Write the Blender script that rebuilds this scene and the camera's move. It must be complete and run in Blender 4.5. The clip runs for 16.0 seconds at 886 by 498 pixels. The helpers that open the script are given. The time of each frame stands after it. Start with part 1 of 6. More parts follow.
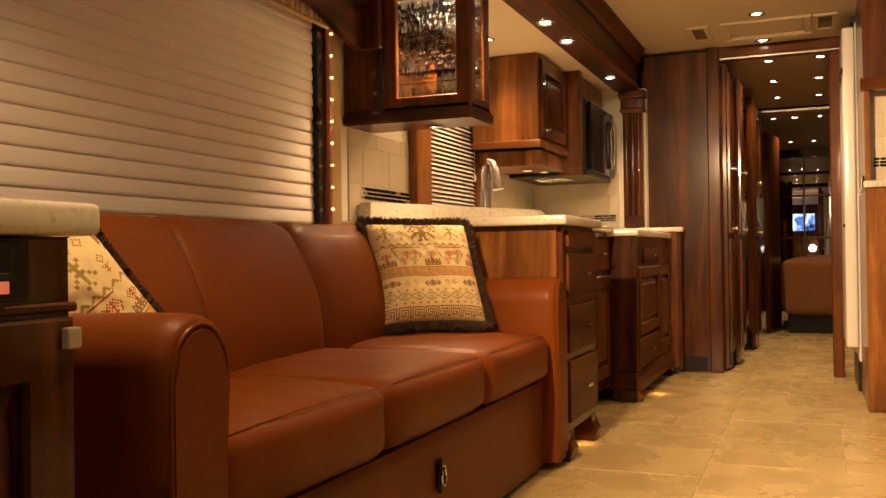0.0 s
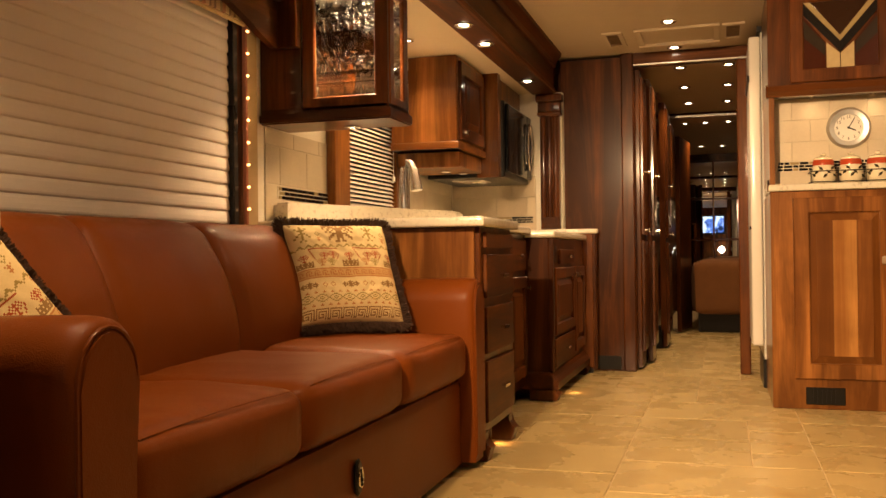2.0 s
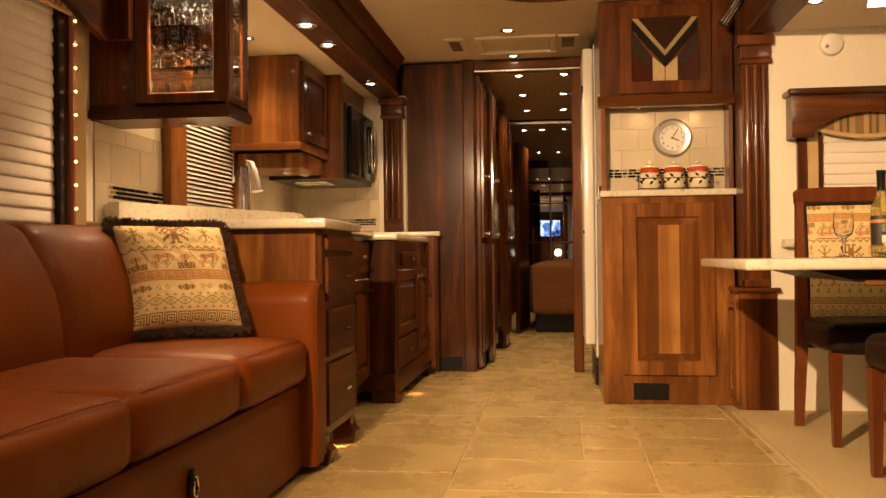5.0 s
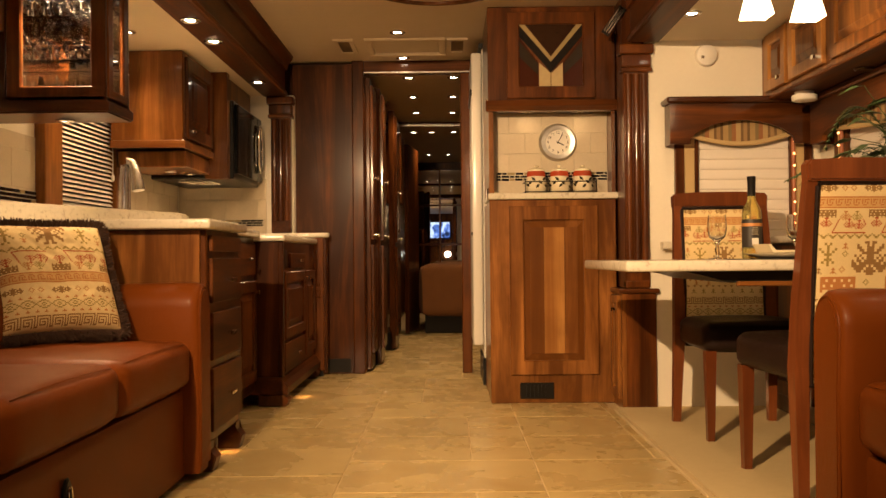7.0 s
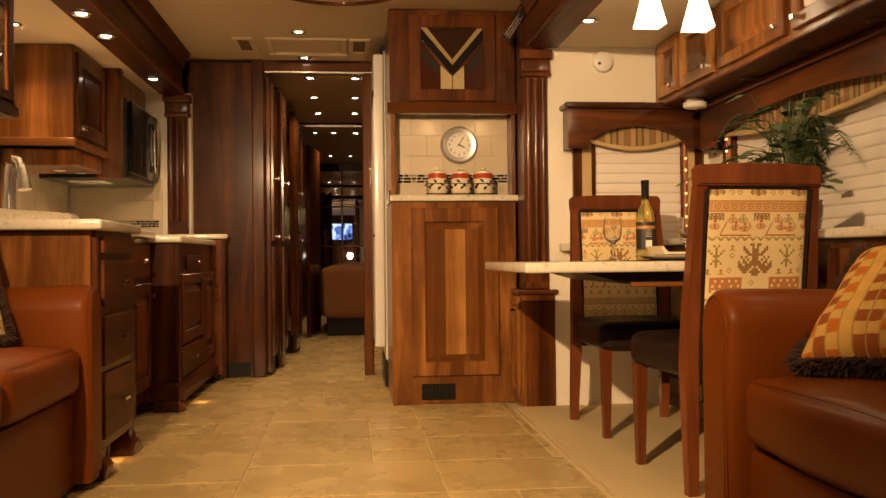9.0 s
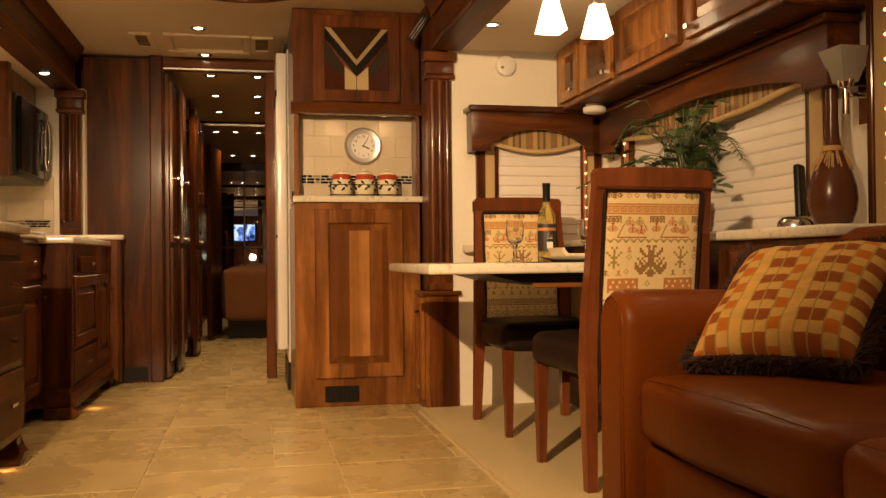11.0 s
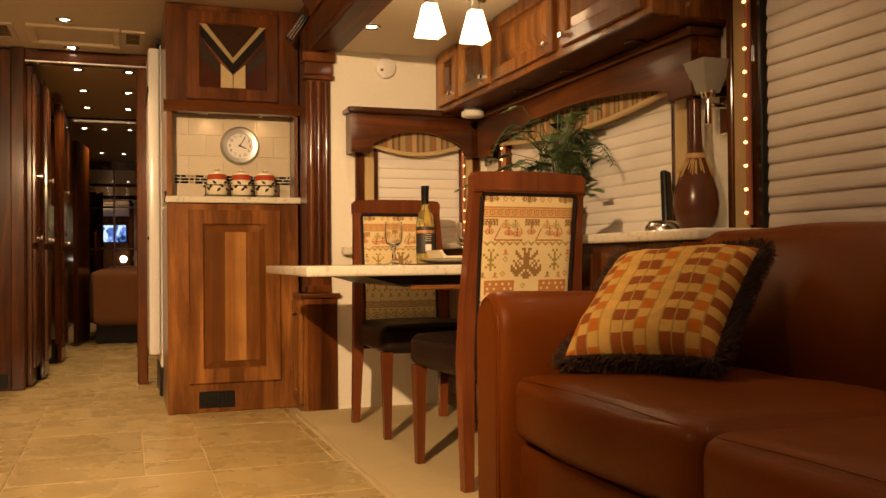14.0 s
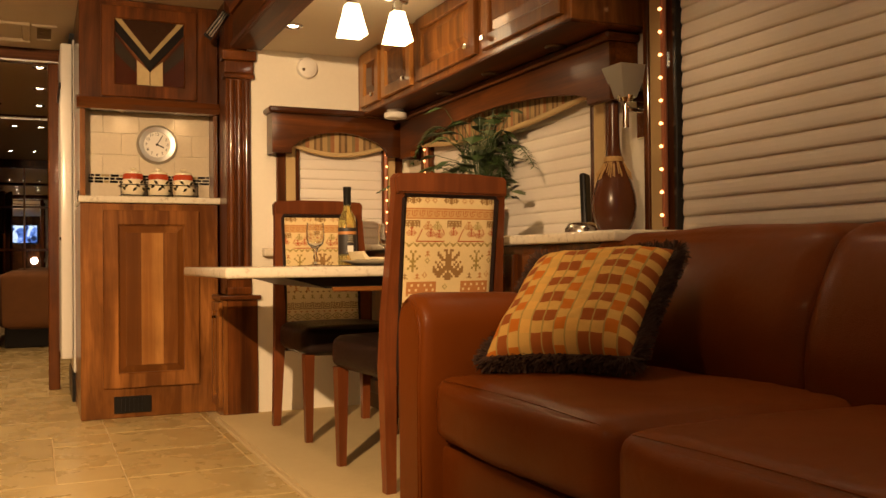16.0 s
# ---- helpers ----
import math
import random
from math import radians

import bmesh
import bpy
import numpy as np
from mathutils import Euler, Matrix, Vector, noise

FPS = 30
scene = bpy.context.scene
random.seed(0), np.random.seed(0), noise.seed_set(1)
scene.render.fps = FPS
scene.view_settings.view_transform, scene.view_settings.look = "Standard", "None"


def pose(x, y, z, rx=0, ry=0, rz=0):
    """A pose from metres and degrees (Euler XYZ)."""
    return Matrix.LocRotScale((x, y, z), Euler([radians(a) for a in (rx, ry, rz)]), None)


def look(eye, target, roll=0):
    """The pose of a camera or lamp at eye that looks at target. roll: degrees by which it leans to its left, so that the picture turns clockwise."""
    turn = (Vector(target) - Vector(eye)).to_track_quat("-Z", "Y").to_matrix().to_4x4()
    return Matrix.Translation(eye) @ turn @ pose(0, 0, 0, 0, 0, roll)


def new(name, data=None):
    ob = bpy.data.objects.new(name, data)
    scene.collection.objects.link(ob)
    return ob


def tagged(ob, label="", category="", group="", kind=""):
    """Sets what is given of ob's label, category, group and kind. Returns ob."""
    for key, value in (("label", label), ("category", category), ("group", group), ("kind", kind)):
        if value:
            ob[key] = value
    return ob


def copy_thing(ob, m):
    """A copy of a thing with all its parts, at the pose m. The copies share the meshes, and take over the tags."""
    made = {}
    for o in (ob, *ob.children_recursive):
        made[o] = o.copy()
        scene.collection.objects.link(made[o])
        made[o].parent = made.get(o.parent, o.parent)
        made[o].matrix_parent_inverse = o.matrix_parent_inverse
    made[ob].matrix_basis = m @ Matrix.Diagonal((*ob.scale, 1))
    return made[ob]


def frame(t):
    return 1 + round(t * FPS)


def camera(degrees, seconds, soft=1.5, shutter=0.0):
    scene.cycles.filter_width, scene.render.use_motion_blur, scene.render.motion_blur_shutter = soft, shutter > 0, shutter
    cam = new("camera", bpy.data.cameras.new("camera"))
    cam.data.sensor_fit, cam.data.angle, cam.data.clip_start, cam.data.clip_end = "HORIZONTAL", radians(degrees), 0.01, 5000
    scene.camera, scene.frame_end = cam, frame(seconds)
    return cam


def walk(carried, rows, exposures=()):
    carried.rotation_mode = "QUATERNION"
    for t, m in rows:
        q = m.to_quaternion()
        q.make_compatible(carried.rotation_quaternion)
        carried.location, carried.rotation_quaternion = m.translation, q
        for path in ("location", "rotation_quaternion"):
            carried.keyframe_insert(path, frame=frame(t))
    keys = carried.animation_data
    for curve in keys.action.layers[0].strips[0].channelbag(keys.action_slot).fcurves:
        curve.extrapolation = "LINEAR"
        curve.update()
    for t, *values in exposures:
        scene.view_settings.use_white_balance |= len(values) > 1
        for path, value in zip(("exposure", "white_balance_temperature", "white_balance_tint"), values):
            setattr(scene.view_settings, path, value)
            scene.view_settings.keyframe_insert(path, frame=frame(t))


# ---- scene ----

# camera on a tripod head, panning; seconds, yaw, pitch, roll
cam = camera(52.1, 16.0)
PAN = [
    (0.0, 22.23, 0.46, 0.74),
    (0.5, 21.10, 0.45, 0.73),
    (1.0, 19.86, 0.44, 0.71),
    (1.5, 18.60, 0.46, 0.70),
    (2.0, 17.14, 0.46, 0.68),
    (2.5, 15.59, 0.46, 0.66),
    (3.0, 14.08, 0.46, 0.64),
    (3.5, 12.39, 0.48, 0.61),
    (4.0, 10.69, 0.48, 0.59),
    (6.5, 2.13, 0.53, 0.56),
    (7.0, 0.38, 0.53, 0.53),
    (7.5, -1.24, 0.55, 0.55),
    (8.0, -2.72, 0.56, 0.56),
    (8.5, -4.21, 0.57, 0.56),
    (9.0, -5.76, 0.58, 0.56),
    (9.5, -7.27, 0.59, 0.56),
    (10.0, -8.82, 0.60, 0.55),
    (12.5, -15.69, 0.64, 0.55),
    (13.0, -16.90, 0.66, 0.53),
    (13.5, -18.05, 0.67, 0.51),
    (14.0, -19.30, 0.68, 0.50),
    (14.5, -20.50, 0.69, 0.50),
    (15.0, -21.69, 0.70, 0.50),
    (15.5, -22.93, 0.72, 0.51),
    (16.0, -24.14, 0.72, 0.53),
]


def stand(yaw, pitch, roll):
    a = radians(yaw)
    return pose(-0.05 * math.sin(a), 0.05 * (math.cos(a) - 1), 0.77, 90 + pitch, roll, yaw)


walk(cam, [(t, stand(a, p, r)) for t, a, p, r in PAN],
     exposures=[(0.0, 0.52), (4.0, 0.44), (7.0, 0.17), (10.0, 0.08), (12.5, 0.08), (16.0, 0.14)])
WARM = (1.0, 0.63, 0.32)

# evening outside: all light comes from the lamps of the coach
world = bpy.data.worlds.new("night")
scene.world = world
world.use_nodes = True
world.node_tree.nodes["Background"].inputs["Color"].default_value = (0.02, 0.02, 0.03, 1)
world.node_tree.nodes["Background"].inputs["Strength"].default_value = 0.05


def lamp(name, kind, place, power, size=0.03, target=None, angle=120, blend=0.8, color=WARM):
    d = bpy.data.lights.new(name, kind)
    d.energy, d.color = power, color
    if kind == "AREA":
        d.size = size
    else:
        d.shadow_soft_size = size
    if kind == "SPOT":
        d.spot_size, d.spot_blend = radians(angle), blend
    ob = new(name, d)
    ob.matrix_basis = look(place, target or (place[0], place[1] + 0.001, place[2] - 1))
    return ob


# ---- materials ----
def mat(name):
    m = bpy.data.materials.new(name)
    m.use_nodes = True
    nt = m.node_tree
    return m, nt, nt.nodes["Principled BSDF"]


def node(nt, kind, **inputs):
    n = nt.nodes.new(kind)
    for k, v in inputs.items():
        n.inputs[k.replace("_", " ")].default_value = v
    return n


def coords(nt, scale=(1, 1, 1), rot=(0, 0, 0), obj=True):
    tc = nt.nodes.new("ShaderNodeTexCoord")
    mp = node(nt, "ShaderNodeMapping", Scale=scale, Rotation=[radians(a) for a in rot])
    nt.links.new(tc.outputs["Object"], mp.inputs["Vector"])
    return mp.outputs["Vector"]


def noise_at(nt, vec, scale, detail=4, rough=0.55, dist=0.0):
    n = node(nt, "ShaderNodeTexNoise", Scale=scale, Detail=detail, Roughness=rough, Distortion=dist)
    nt.links.new(vec, n.inputs["Vector"])
    return n.outputs["Fac"]


def ramp(nt, fac, stops):
    r = nt.nodes.new("ShaderNodeValToRGB")
    els = r.color_ramp.elements
    while len(els) < len(stops):
        els.new(0.5)
    for e, (p, c) in zip(els, stops):
        e.position, e.color = p, (*c, 1)
    nt.links.new(fac, r.inputs["Fac"])
    return r.outputs["Color"]


def mixc(nt, a, b, fac, how="MIX"):
    m = nt.nodes.new("ShaderNodeMix")
    m.data_type, m.blend_type = "RGBA", how
    for sock, v in ((m.inputs["Factor"], fac), (m.inputs["A"], a), (m.inputs["B"], b)):
        if isinstance(v, (int, float)):
            sock.default_value = v
        elif isinstance(v, tuple):
            sock.default_value = (*v, 1)
        else:
            nt.links.new(v, sock)
    return m.outputs["Result"]


def bump(nt, b, height, strength=0.2, dist=0.002):
    n = node(nt, "ShaderNodeBump", Strength=strength, Distance=dist)
    nt.links.new(height, n.inputs["Height"])
    nt.links.new(n.outputs["Normal"], b.inputs["Normal"])


def spread(nt, fac, lo, hi):
    r = node(nt, "ShaderNodeMapRange", To_Min=lo, To_Max=hi)
    nt.links.new(fac, r.inputs["Value"])
    return r.outputs["Result"]


def ramp_value(nt, fac, lo, hi, top):
    r = node(nt, "ShaderNodeMapRange", From_Min=lo, From_Max=hi, To_Min=0.0, To_Max=top)
    nt.links.new(fac, r.inputs["Value"])
    return r.outputs["Result"]


def plain(name, color, rough=0.5, metal=0.0, vary=0.12, scale=30.0, bumpy=0.05):
    m, nt, b = mat(name)
    v = coords(nt)
    f = noise_at(nt, v, scale)
    g = noise_at(nt, v, scale / 8)
    c = mixc(nt, tuple(x * (1 - vary) for x in color), tuple(min(1, x * (1 + vary)) for x in color), f)
    c = mixc(nt, c, tuple(x * (1 - vary) for x in color), spread(nt, g, 0, 0.5))
    nt.links.new(c, b.inputs["Base Color"])
    nt.links.new(spread(nt, g, max(0.02, rough - 0.08), rough + 0.08), b.inputs["Roughness"])
    b.inputs["Metallic"].default_value = metal
    if bumpy:
        bump(nt, b, f, bumpy)
    return m


def wood(name, dark, light, grain="z", rough=0.30, coat=0.5):
    m, nt, b = mat(name)
    squeeze = {"x": (0.55, 6, 6), "y": (6, 0.55, 6), "z": (6, 6, 0.55)}[grain]
    fine = {"x": (3, 130, 130), "y": (130, 3, 130), "z": (130, 130, 3)}[grain]
    info = nt.nodes.new("ShaderNodeObjectInfo")
    add = nt.nodes.new("ShaderNodeVectorMath")
    add.operation = "ADD"
    nt.links.new(coords(nt, squeeze), add.inputs[0])
    mul = nt.nodes.new("ShaderNodeMath")
    mul.operation = "MULTIPLY"
    mul.inputs[1].default_value = 37.0
    nt.links.new(info.outputs["Random"], mul.inputs[0])
    nt.links.new(mul.outputs[0], add.inputs[1])
    big = noise_at(nt, add.outputs[0], 1.0, 6, 0.6, 1.2)
    pores = noise_at(nt, coords(nt, fine), 1.0, 3, 0.6)
    blot = noise_at(nt, coords(nt), 5.0, 3)
    mid = tuple((a + c) / 2 for a, c in zip(dark, light))
    figure = nt.nodes.new("ShaderNodeVectorMath")
    figure.operation = "MULTIPLY"
    nt.links.new(add.outputs[0], figure.inputs[0])
    figure.inputs[1].default_value = (4.5, 4.5, 4.5)
    streak = noise_at(nt, figure.outputs[0], 1.0, 4, 0.6, 0.6)
    c = ramp(nt, big, [(0.30, tuple(x * 0.75 for x in dark)), (0.42, dark), (0.54, mid), (0.66, light)])
    c = mixc(nt, c, tuple(x * 0.8 for x in dark), ramp_value(nt, streak, 0.45, 0.72, 0.5))
    c = mixc(nt, c, dark, spread(nt, pores, -0.2, 0.7))
    c = mixc(nt, c, tuple(x * 0.5 for x in dark), spread(nt, blot, -0.5, 0.7))
    nt.links.new(c, b.inputs["Base Color"])
    nt.links.new(spread(nt, big, rough - 0.05, rough + 0.12), b.inputs["Roughness"])
    b.inputs["Coat Weight"].default_value, b.inputs["Coat Roughness"].default_value = coat, 0.10
    b.inputs["Specular IOR Level"].default_value = 0.12
    bump(nt, b, pores, 0.06, 0.001)
    return m


def glow(name, color, strength):
    m, nt, b = mat(name)
    b.inputs["Base Color"].default_value = (*color, 1)
    b.inputs["Emission Color"].default_value = (*color, 1)
    b.inputs["Emission Strength"].default_value = strength
    return m


def leather(name, color):
    m, nt, b = mat(name)
    v = coords(nt)
    cells = node(nt, "ShaderNodeTexVoronoi", Scale=420.0)
    nt.links.new(v, cells.inputs["Vector"])
    wear = noise_at(nt, v, 3.5, 5)
    crease = noise_at(nt, coords(nt, (1, 1, 1)), 22, 5, 0.6, 1.0)
    c = mixc(nt, tuple(x * 0.75 for x in color), tuple(min(1, x * 1.2) for x in color), wear)
    nt.links.new(c, b.inputs["Base Color"])
    nt.links.new(spread(nt, wear, 0.30, 0.46), b.inputs["Roughness"])
    b.inputs["Specular IOR Level"].default_value = 0.09
    b.inputs["Coat Weight"].default_value, b.inputs["Coat Roughness"].default_value = 0.06, 0.16
    h = nt.nodes.new("ShaderNodeMath")
    h.operation = "ADD"
    nt.links.new(cells.outputs["Distance"], h.inputs[0])
    nt.links.new(spread(nt, crease, 0, 3), h.inputs[1])
    bump(nt, b, h.outputs[0], 0.20, 0.0025)
    return m


def stone(name, base, spots):
    m, nt, b = mat(name)
    v = coords(nt)
    f = noise_at(nt, v, 45, 6, 0.65)
    g = noise_at(nt, v, 9, 4)
    c = ramp(nt, f, [(0.3, spots), (0.45, base), (0.75, tuple(min(1, x * 1.1) for x in base))])
    c = mixc(nt, c, tuple(x * 0.8 for x in base), spread(nt, g, 0, 0.6))
    nt.links.new(c, b.inputs["Base Color"])
    b.inputs["Roughness"].default_value = 0.16
    return m


def tile_mat(name, a, c2, rough=0.35):
    m, nt, b = mat(name)
    info = nt.nodes.new("ShaderNodeObjectInfo")
    v = coords(nt)
    add = nt.nodes.new("ShaderNodeVectorMath")
    add.operation = "ADD"
    nt.links.new(v, add.inputs[0])
    mul = nt.nodes.new("ShaderNodeMath")
    mul.operation = "MULTIPLY"
    mul.inputs[1].default_value = 23.0
    nt.links.new(info.outputs["Random"], mul.inputs[0])
    nt.links.new(mul.outputs[0], add.inputs[1])
    cloud = noise_at(nt, add.outputs[0], 4.5, 5, 0.55, 0.25)
    fine = noise_at(nt, v, 90, 4)
    c = mixc(nt, a, c2, spread(nt, cloud, -0.15, 1.25))
    c = mixc(nt, c, tuple(x * 0.78 for x in a), spread(nt, info.outputs["Random"], 0, 0.32))
    c = mixc(nt, c, tuple(x * 0.6 for x in a), spread(nt, fine, -0.12, 0.22))
    nt.links.new(c, b.inputs["Base Color"])
    nt.links.new(spread(nt, cloud, rough - 0.05, rough + 0.06), b.inputs["Roughness"])
    bump(nt, b, cloud, 0.02, 0.004)
    return m


WALNUT = wood("walnut_upright", (0.050, 0.0140, 0.0030), (0.205, 0.063, 0.0120))
WALNUT_Y = wood("walnut_lengthwise", (0.050, 0.0140, 0.0030), (0.205, 0.063, 0.0120), "y", 0.42, 0.06)
WALNUT_X = wood("walnut_crosswise", (0.050, 0.0140, 0.0030), (0.205, 0.063, 0.0120), "x")
CHERRY = wood("cherry_upright", (0.125, 0.042, 0.0085), (0.43, 0.175, 0.041), "z", 0.32)
CHERRY_LIGHT = wood("cherry_pale", (0.29, 0.118, 0.028), (0.54, 0.27, 0.078), "z", 0.32)
CHERRY_X = wood("cherry_crosswise", (0.125, 0.042, 0.0085), (0.43, 0.175, 0.041), "x", 0.32)
CHERRY_Y = wood("cherry_lengthwise", (0.125, 0.042, 0.0085), (0.43, 0.175, 0.041), "y", 0.32)
CHERRY_MID = wood("cherry_middle", (0.15, 0.052, 0.011), (0.40, 0.168, 0.041), "z", 0.32)
CHAIRWOOD = wood("chair_wood", (0.12, 0.033, 0.010), (0.24, 0.070, 0.020), "z", 0.3)
LEATHER = leather("cognac_leather", (0.152, 0.037, 0.0045))
DARK_LEATHER = leather("dark_leather", (0.018, 0.010, 0.008))
STONE = stone("cream_quartz", (0.70, 0.65, 0.53), (0.36, 0.30, 0.22))
WALLPAPER = plain("cream_wallpaper", (0.80, 0.75, 0.63), 0.7, 0, 0.05, 60, 0.08)
CEIL = plain("beige_ceiling_vinyl", (0.50, 0.40, 0.27), 0.6, 0, 0.05, 80, 0.05)
CREAM_CEIL = plain("cream_ceiling_vinyl", (0.68, 0.58, 0.42), 0.6, 0, 0.05, 80, 0.05)
CARPET = plain("beige_carpet", (0.54, 0.42, 0.215), 0.95, 0, 0.22, 250, 0.6)
GROUT = plain("grout", (0.50, 0.38, 0.20), 0.9, 0, 0.15, 60, 0.2)
TILE = tile_mat("travertine_floor_tile", (0.36, 0.252, 0.100), (0.60, 0.470, 0.215), 0.27)
SPLASH = tile_mat("cream_wall_tile", (0.50, 0.42, 0.29), (0.68, 0.59, 0.43), 0.35)
BLACK_GLASS = plain("black_glass_tile", (0.012, 0.011, 0.012), 0.08, 0, 0.1, 20, 0)
BLIND = plain("white_pleated_blind", (0.74, 0.69, 0.62), 0.8, 0, 0.04, 120, 0.05)
TAN = plain("tan_fabric", (0.50, 0.36, 0.17), 0.85, 0, 0.12, 300, 0.2)
BLACK = plain("black_plastic", (0.012, 0.011, 0.010), 0.3, 0, 0.1, 20, 0)
STEEL = plain("brushed_steel", (0.62, 0.60, 0.57), 0.25, 1.0, 0.06, 50, 0)
CHROME = plain("chrome", (0.8, 0.78, 0.75), 0.08, 1.0, 0.03, 20, 0)
WHITE = plain("white_enamel", (0.80, 0.78, 0.72), 0.22, 0, 0.03, 12, 0)
WHITE_PLASTIC = plain("white_plastic", (0.78, 0.75, 0.68), 0.45, 0, 0.04, 40, 0)
BLACK.node_tree.nodes["Principled BSDF"].inputs["Specular IOR Level"].default_value = 0.25
BULB = glow("lamp_glow", (1.0, 0.86, 0.62), 22.0)
DOT = glow("rope_light_glow", (1.0, 0.42, 0.14), 4.5)
MIRROR, _, _b = mat("mirror")
_b.inputs["Base Color"].default_value = (0.8, 0.8, 0.78, 1)
_b.inputs["Metallic"].default_value, _b.inputs["Roughness"].default_value = 1.0, 0.01


def glass(name, color=(1, 1, 1), rough=0.02):
    m, nt, b = mat(name)
    b.inputs["Base Color"].default_value = (*color, 1)
    b.inputs["Roughness"].default_value = rough
    b.inputs["Transmission Weight"].default_value = 1.0
    b.inputs["IOR"].default_value = 1.45
    return m


GLASS = glass("clear_glass")


# ---- modelling helpers ----
def part(name, bm, material, parent, label="", kind="", smooth=False):
    me = bpy.data.meshes.new(name)
    if smooth:
        for f in bm.faces:
            f.smooth = True
    bmesh.ops.recalc_face_normals(bm, faces=bm.faces)
    bm.to_mesh(me)
    bm.free()
    me.materials.append(material)
    if smooth:
        me.set_sharp_from_angle(angle=radians(50))
    ob = new(name, me)
    if parent:
        ob.parent = parent
        if parent.type == "EMPTY":
            ob.matrix_parent_inverse = parent.matrix_basis.inverted()
    return tagged(ob, label, kind=kind)


def thing(name, place, label, category, group="", kind=""):
    ob = new(name)
    ob.empty_display_size = 0.1
    ob.matrix_basis = Matrix.Translation(place)
    return tagged(ob, label, category, group, kind)


def box(x0, x1, y0, y1, z0, z1, bevel=0.0, seg=2, bm=None):
    b = bm or bmesh.new()
    vs = bmesh.ops.create_cube(b, size=1)["verts"]
    for v in vs:
        v.co = Vector(((x0 + x1) / 2 + v.co.x * (x1 - x0), (y0 + y1) / 2 + v.co.y * (y1 - y0), (z0 + z1) / 2 + v.co.z * (z1 - z0)))
    if bevel:
        es = list({e for v in vs for e in v.link_edges})
        bmesh.ops.bevel(b, geom=es, offset=bevel, segments=seg, affect="EDGES", profile=0.5)
    return b


def boxes(rows, bevel=0.0, seg=1):
    b = bmesh.new()
    for r in rows:
        box(*r, bevel=bevel, seg=seg, bm=b)
    return b


def extrude(profile, axis, lo, hi, bevel=0.0, bm=None):
    """A closed outline carried along an axis. The outline's two numbers are the other axes in order."""
    b = bm or bmesh.new()
    k = "xyz".index(axis)

    def at(p, d):
        c = list(p)
        c.insert(k, d)
        return b.verts.new(c)
    a = [at(p, lo) for p in profile]
    c = [at(p, hi) for p in profile]
    n = len(profile)
    fs = [b.faces.new(a), b.faces.new(c[::-1])]
    for i in range(n):
        fs.append(b.faces.new((a[i], a[(i + 1) % n], c[(i + 1) % n], c[i])))
    if bevel:
        es = [e for f in fs[:2] for e in f.edges]
        bmesh.ops.bevel(b, geom=es, offset=bevel, segments=2, affect="EDGES")
    return b


def lathe(profile, place, steps=24, bm=None, axis="z"):
    """Radius and height pairs turned about an upright axis."""
    b = bm or bmesh.new()
    rings = []
    for r, h in profile:
        ring = []
        for i in range(steps):
            a = 2 * math.pi * i / steps
            p = (r * math.cos(a), r * math.sin(a), h)
            if axis == "y":
                p = (p[0], p[2], p[1])
            if axis == "x":
                p = (p[2], p[0], p[1])
            ring.append(b.verts.new(Vector(place) + Vector(p)))
        rings.append(ring)
    for p, q in zip(rings, rings[1:]):
        for i in range(steps):
            b.faces.new((p[i], p[(i + 1) % steps], q[(i + 1) % steps], q[i]))
    for ring in (rings[0], rings[-1]):
        b.faces.new(ring)
    return b


def tube(points, r, steps=10, bm=None, taper=None):
    b = bm or bmesh.new()
    pts = [Vector(p) for p in points]
    rings = []
    for i, p in enumerate(pts):
        d = (pts[min(i + 1, len(pts) - 1)] - pts[max(i - 1, 0)]).normalized()
        side = d.cross(Vector((0.31, 0.17, 0.93)) if abs(d.z) < 0.9 else Vector((1, 0, 0))).normalized()
        up = side.cross(d)
        rr = r * (taper[i] if taper else 1)
        rings.append([b.verts.new(p + side * rr * math.cos(2 * math.pi * k / steps) + up * rr * math.sin(2 * math.pi * k / steps)) for k in range(steps)])
    for p, q in zip(rings, rings[1:]):
        for i in range(steps):
            b.faces.new((p[i], p[(i + 1) % steps], q[(i + 1) % steps], q[i]))
    b.faces.new(rings[0])
    b.faces.new(rings[-1])
    return b


def turned(bm, m):
    bmesh.ops.transform(bm, matrix=m, verts=bm.verts)
    return bm


def structure(name, bm, material, label, category="wall"):
    return tagged(part(name, bm, material, None), label, category, kind="structure")
# ---- shell of the coach: x across, y towards the bedroom ----
XL, XR = -1.79, 1.87
structure("subfloor", box(-2.0, 2.1, -2.4, 13.0, -0.12, -0.0035), GROUT, "dark grout bed below the floor tiles", "floor")
structure("ceiling", box(-1.06, 1.0, -2.3, 12.6, 2.09, 2.14), CEIL, "beige padded vinyl ceiling", "ceiling")
structure("ceiling_slide_left", box(-1.85, -1.10, -2.3, 6.05, 1.85, 1.90), CREAM_CEIL, "cream ceiling of the kitchen slide", "ceiling")
structure("ceiling_slide_right", box(1.0, 1.93, -2.3, 4.56, 1.85, 1.90), CREAM_CEIL, "cream ceiling of the dinette slide", "ceiling")
structure("wall_left", box(XL - 0.08, XL, -2.3, 6.05, -0.012, 1.85), WALLPAPER, "cream papered side wall of the kitchen slide")
structure("wall_right", box(XR, XR + 0.08, -2.3, 4.56, -0.012, 1.85), WALLPAPER, "cream papered side wall of the dinette slide")
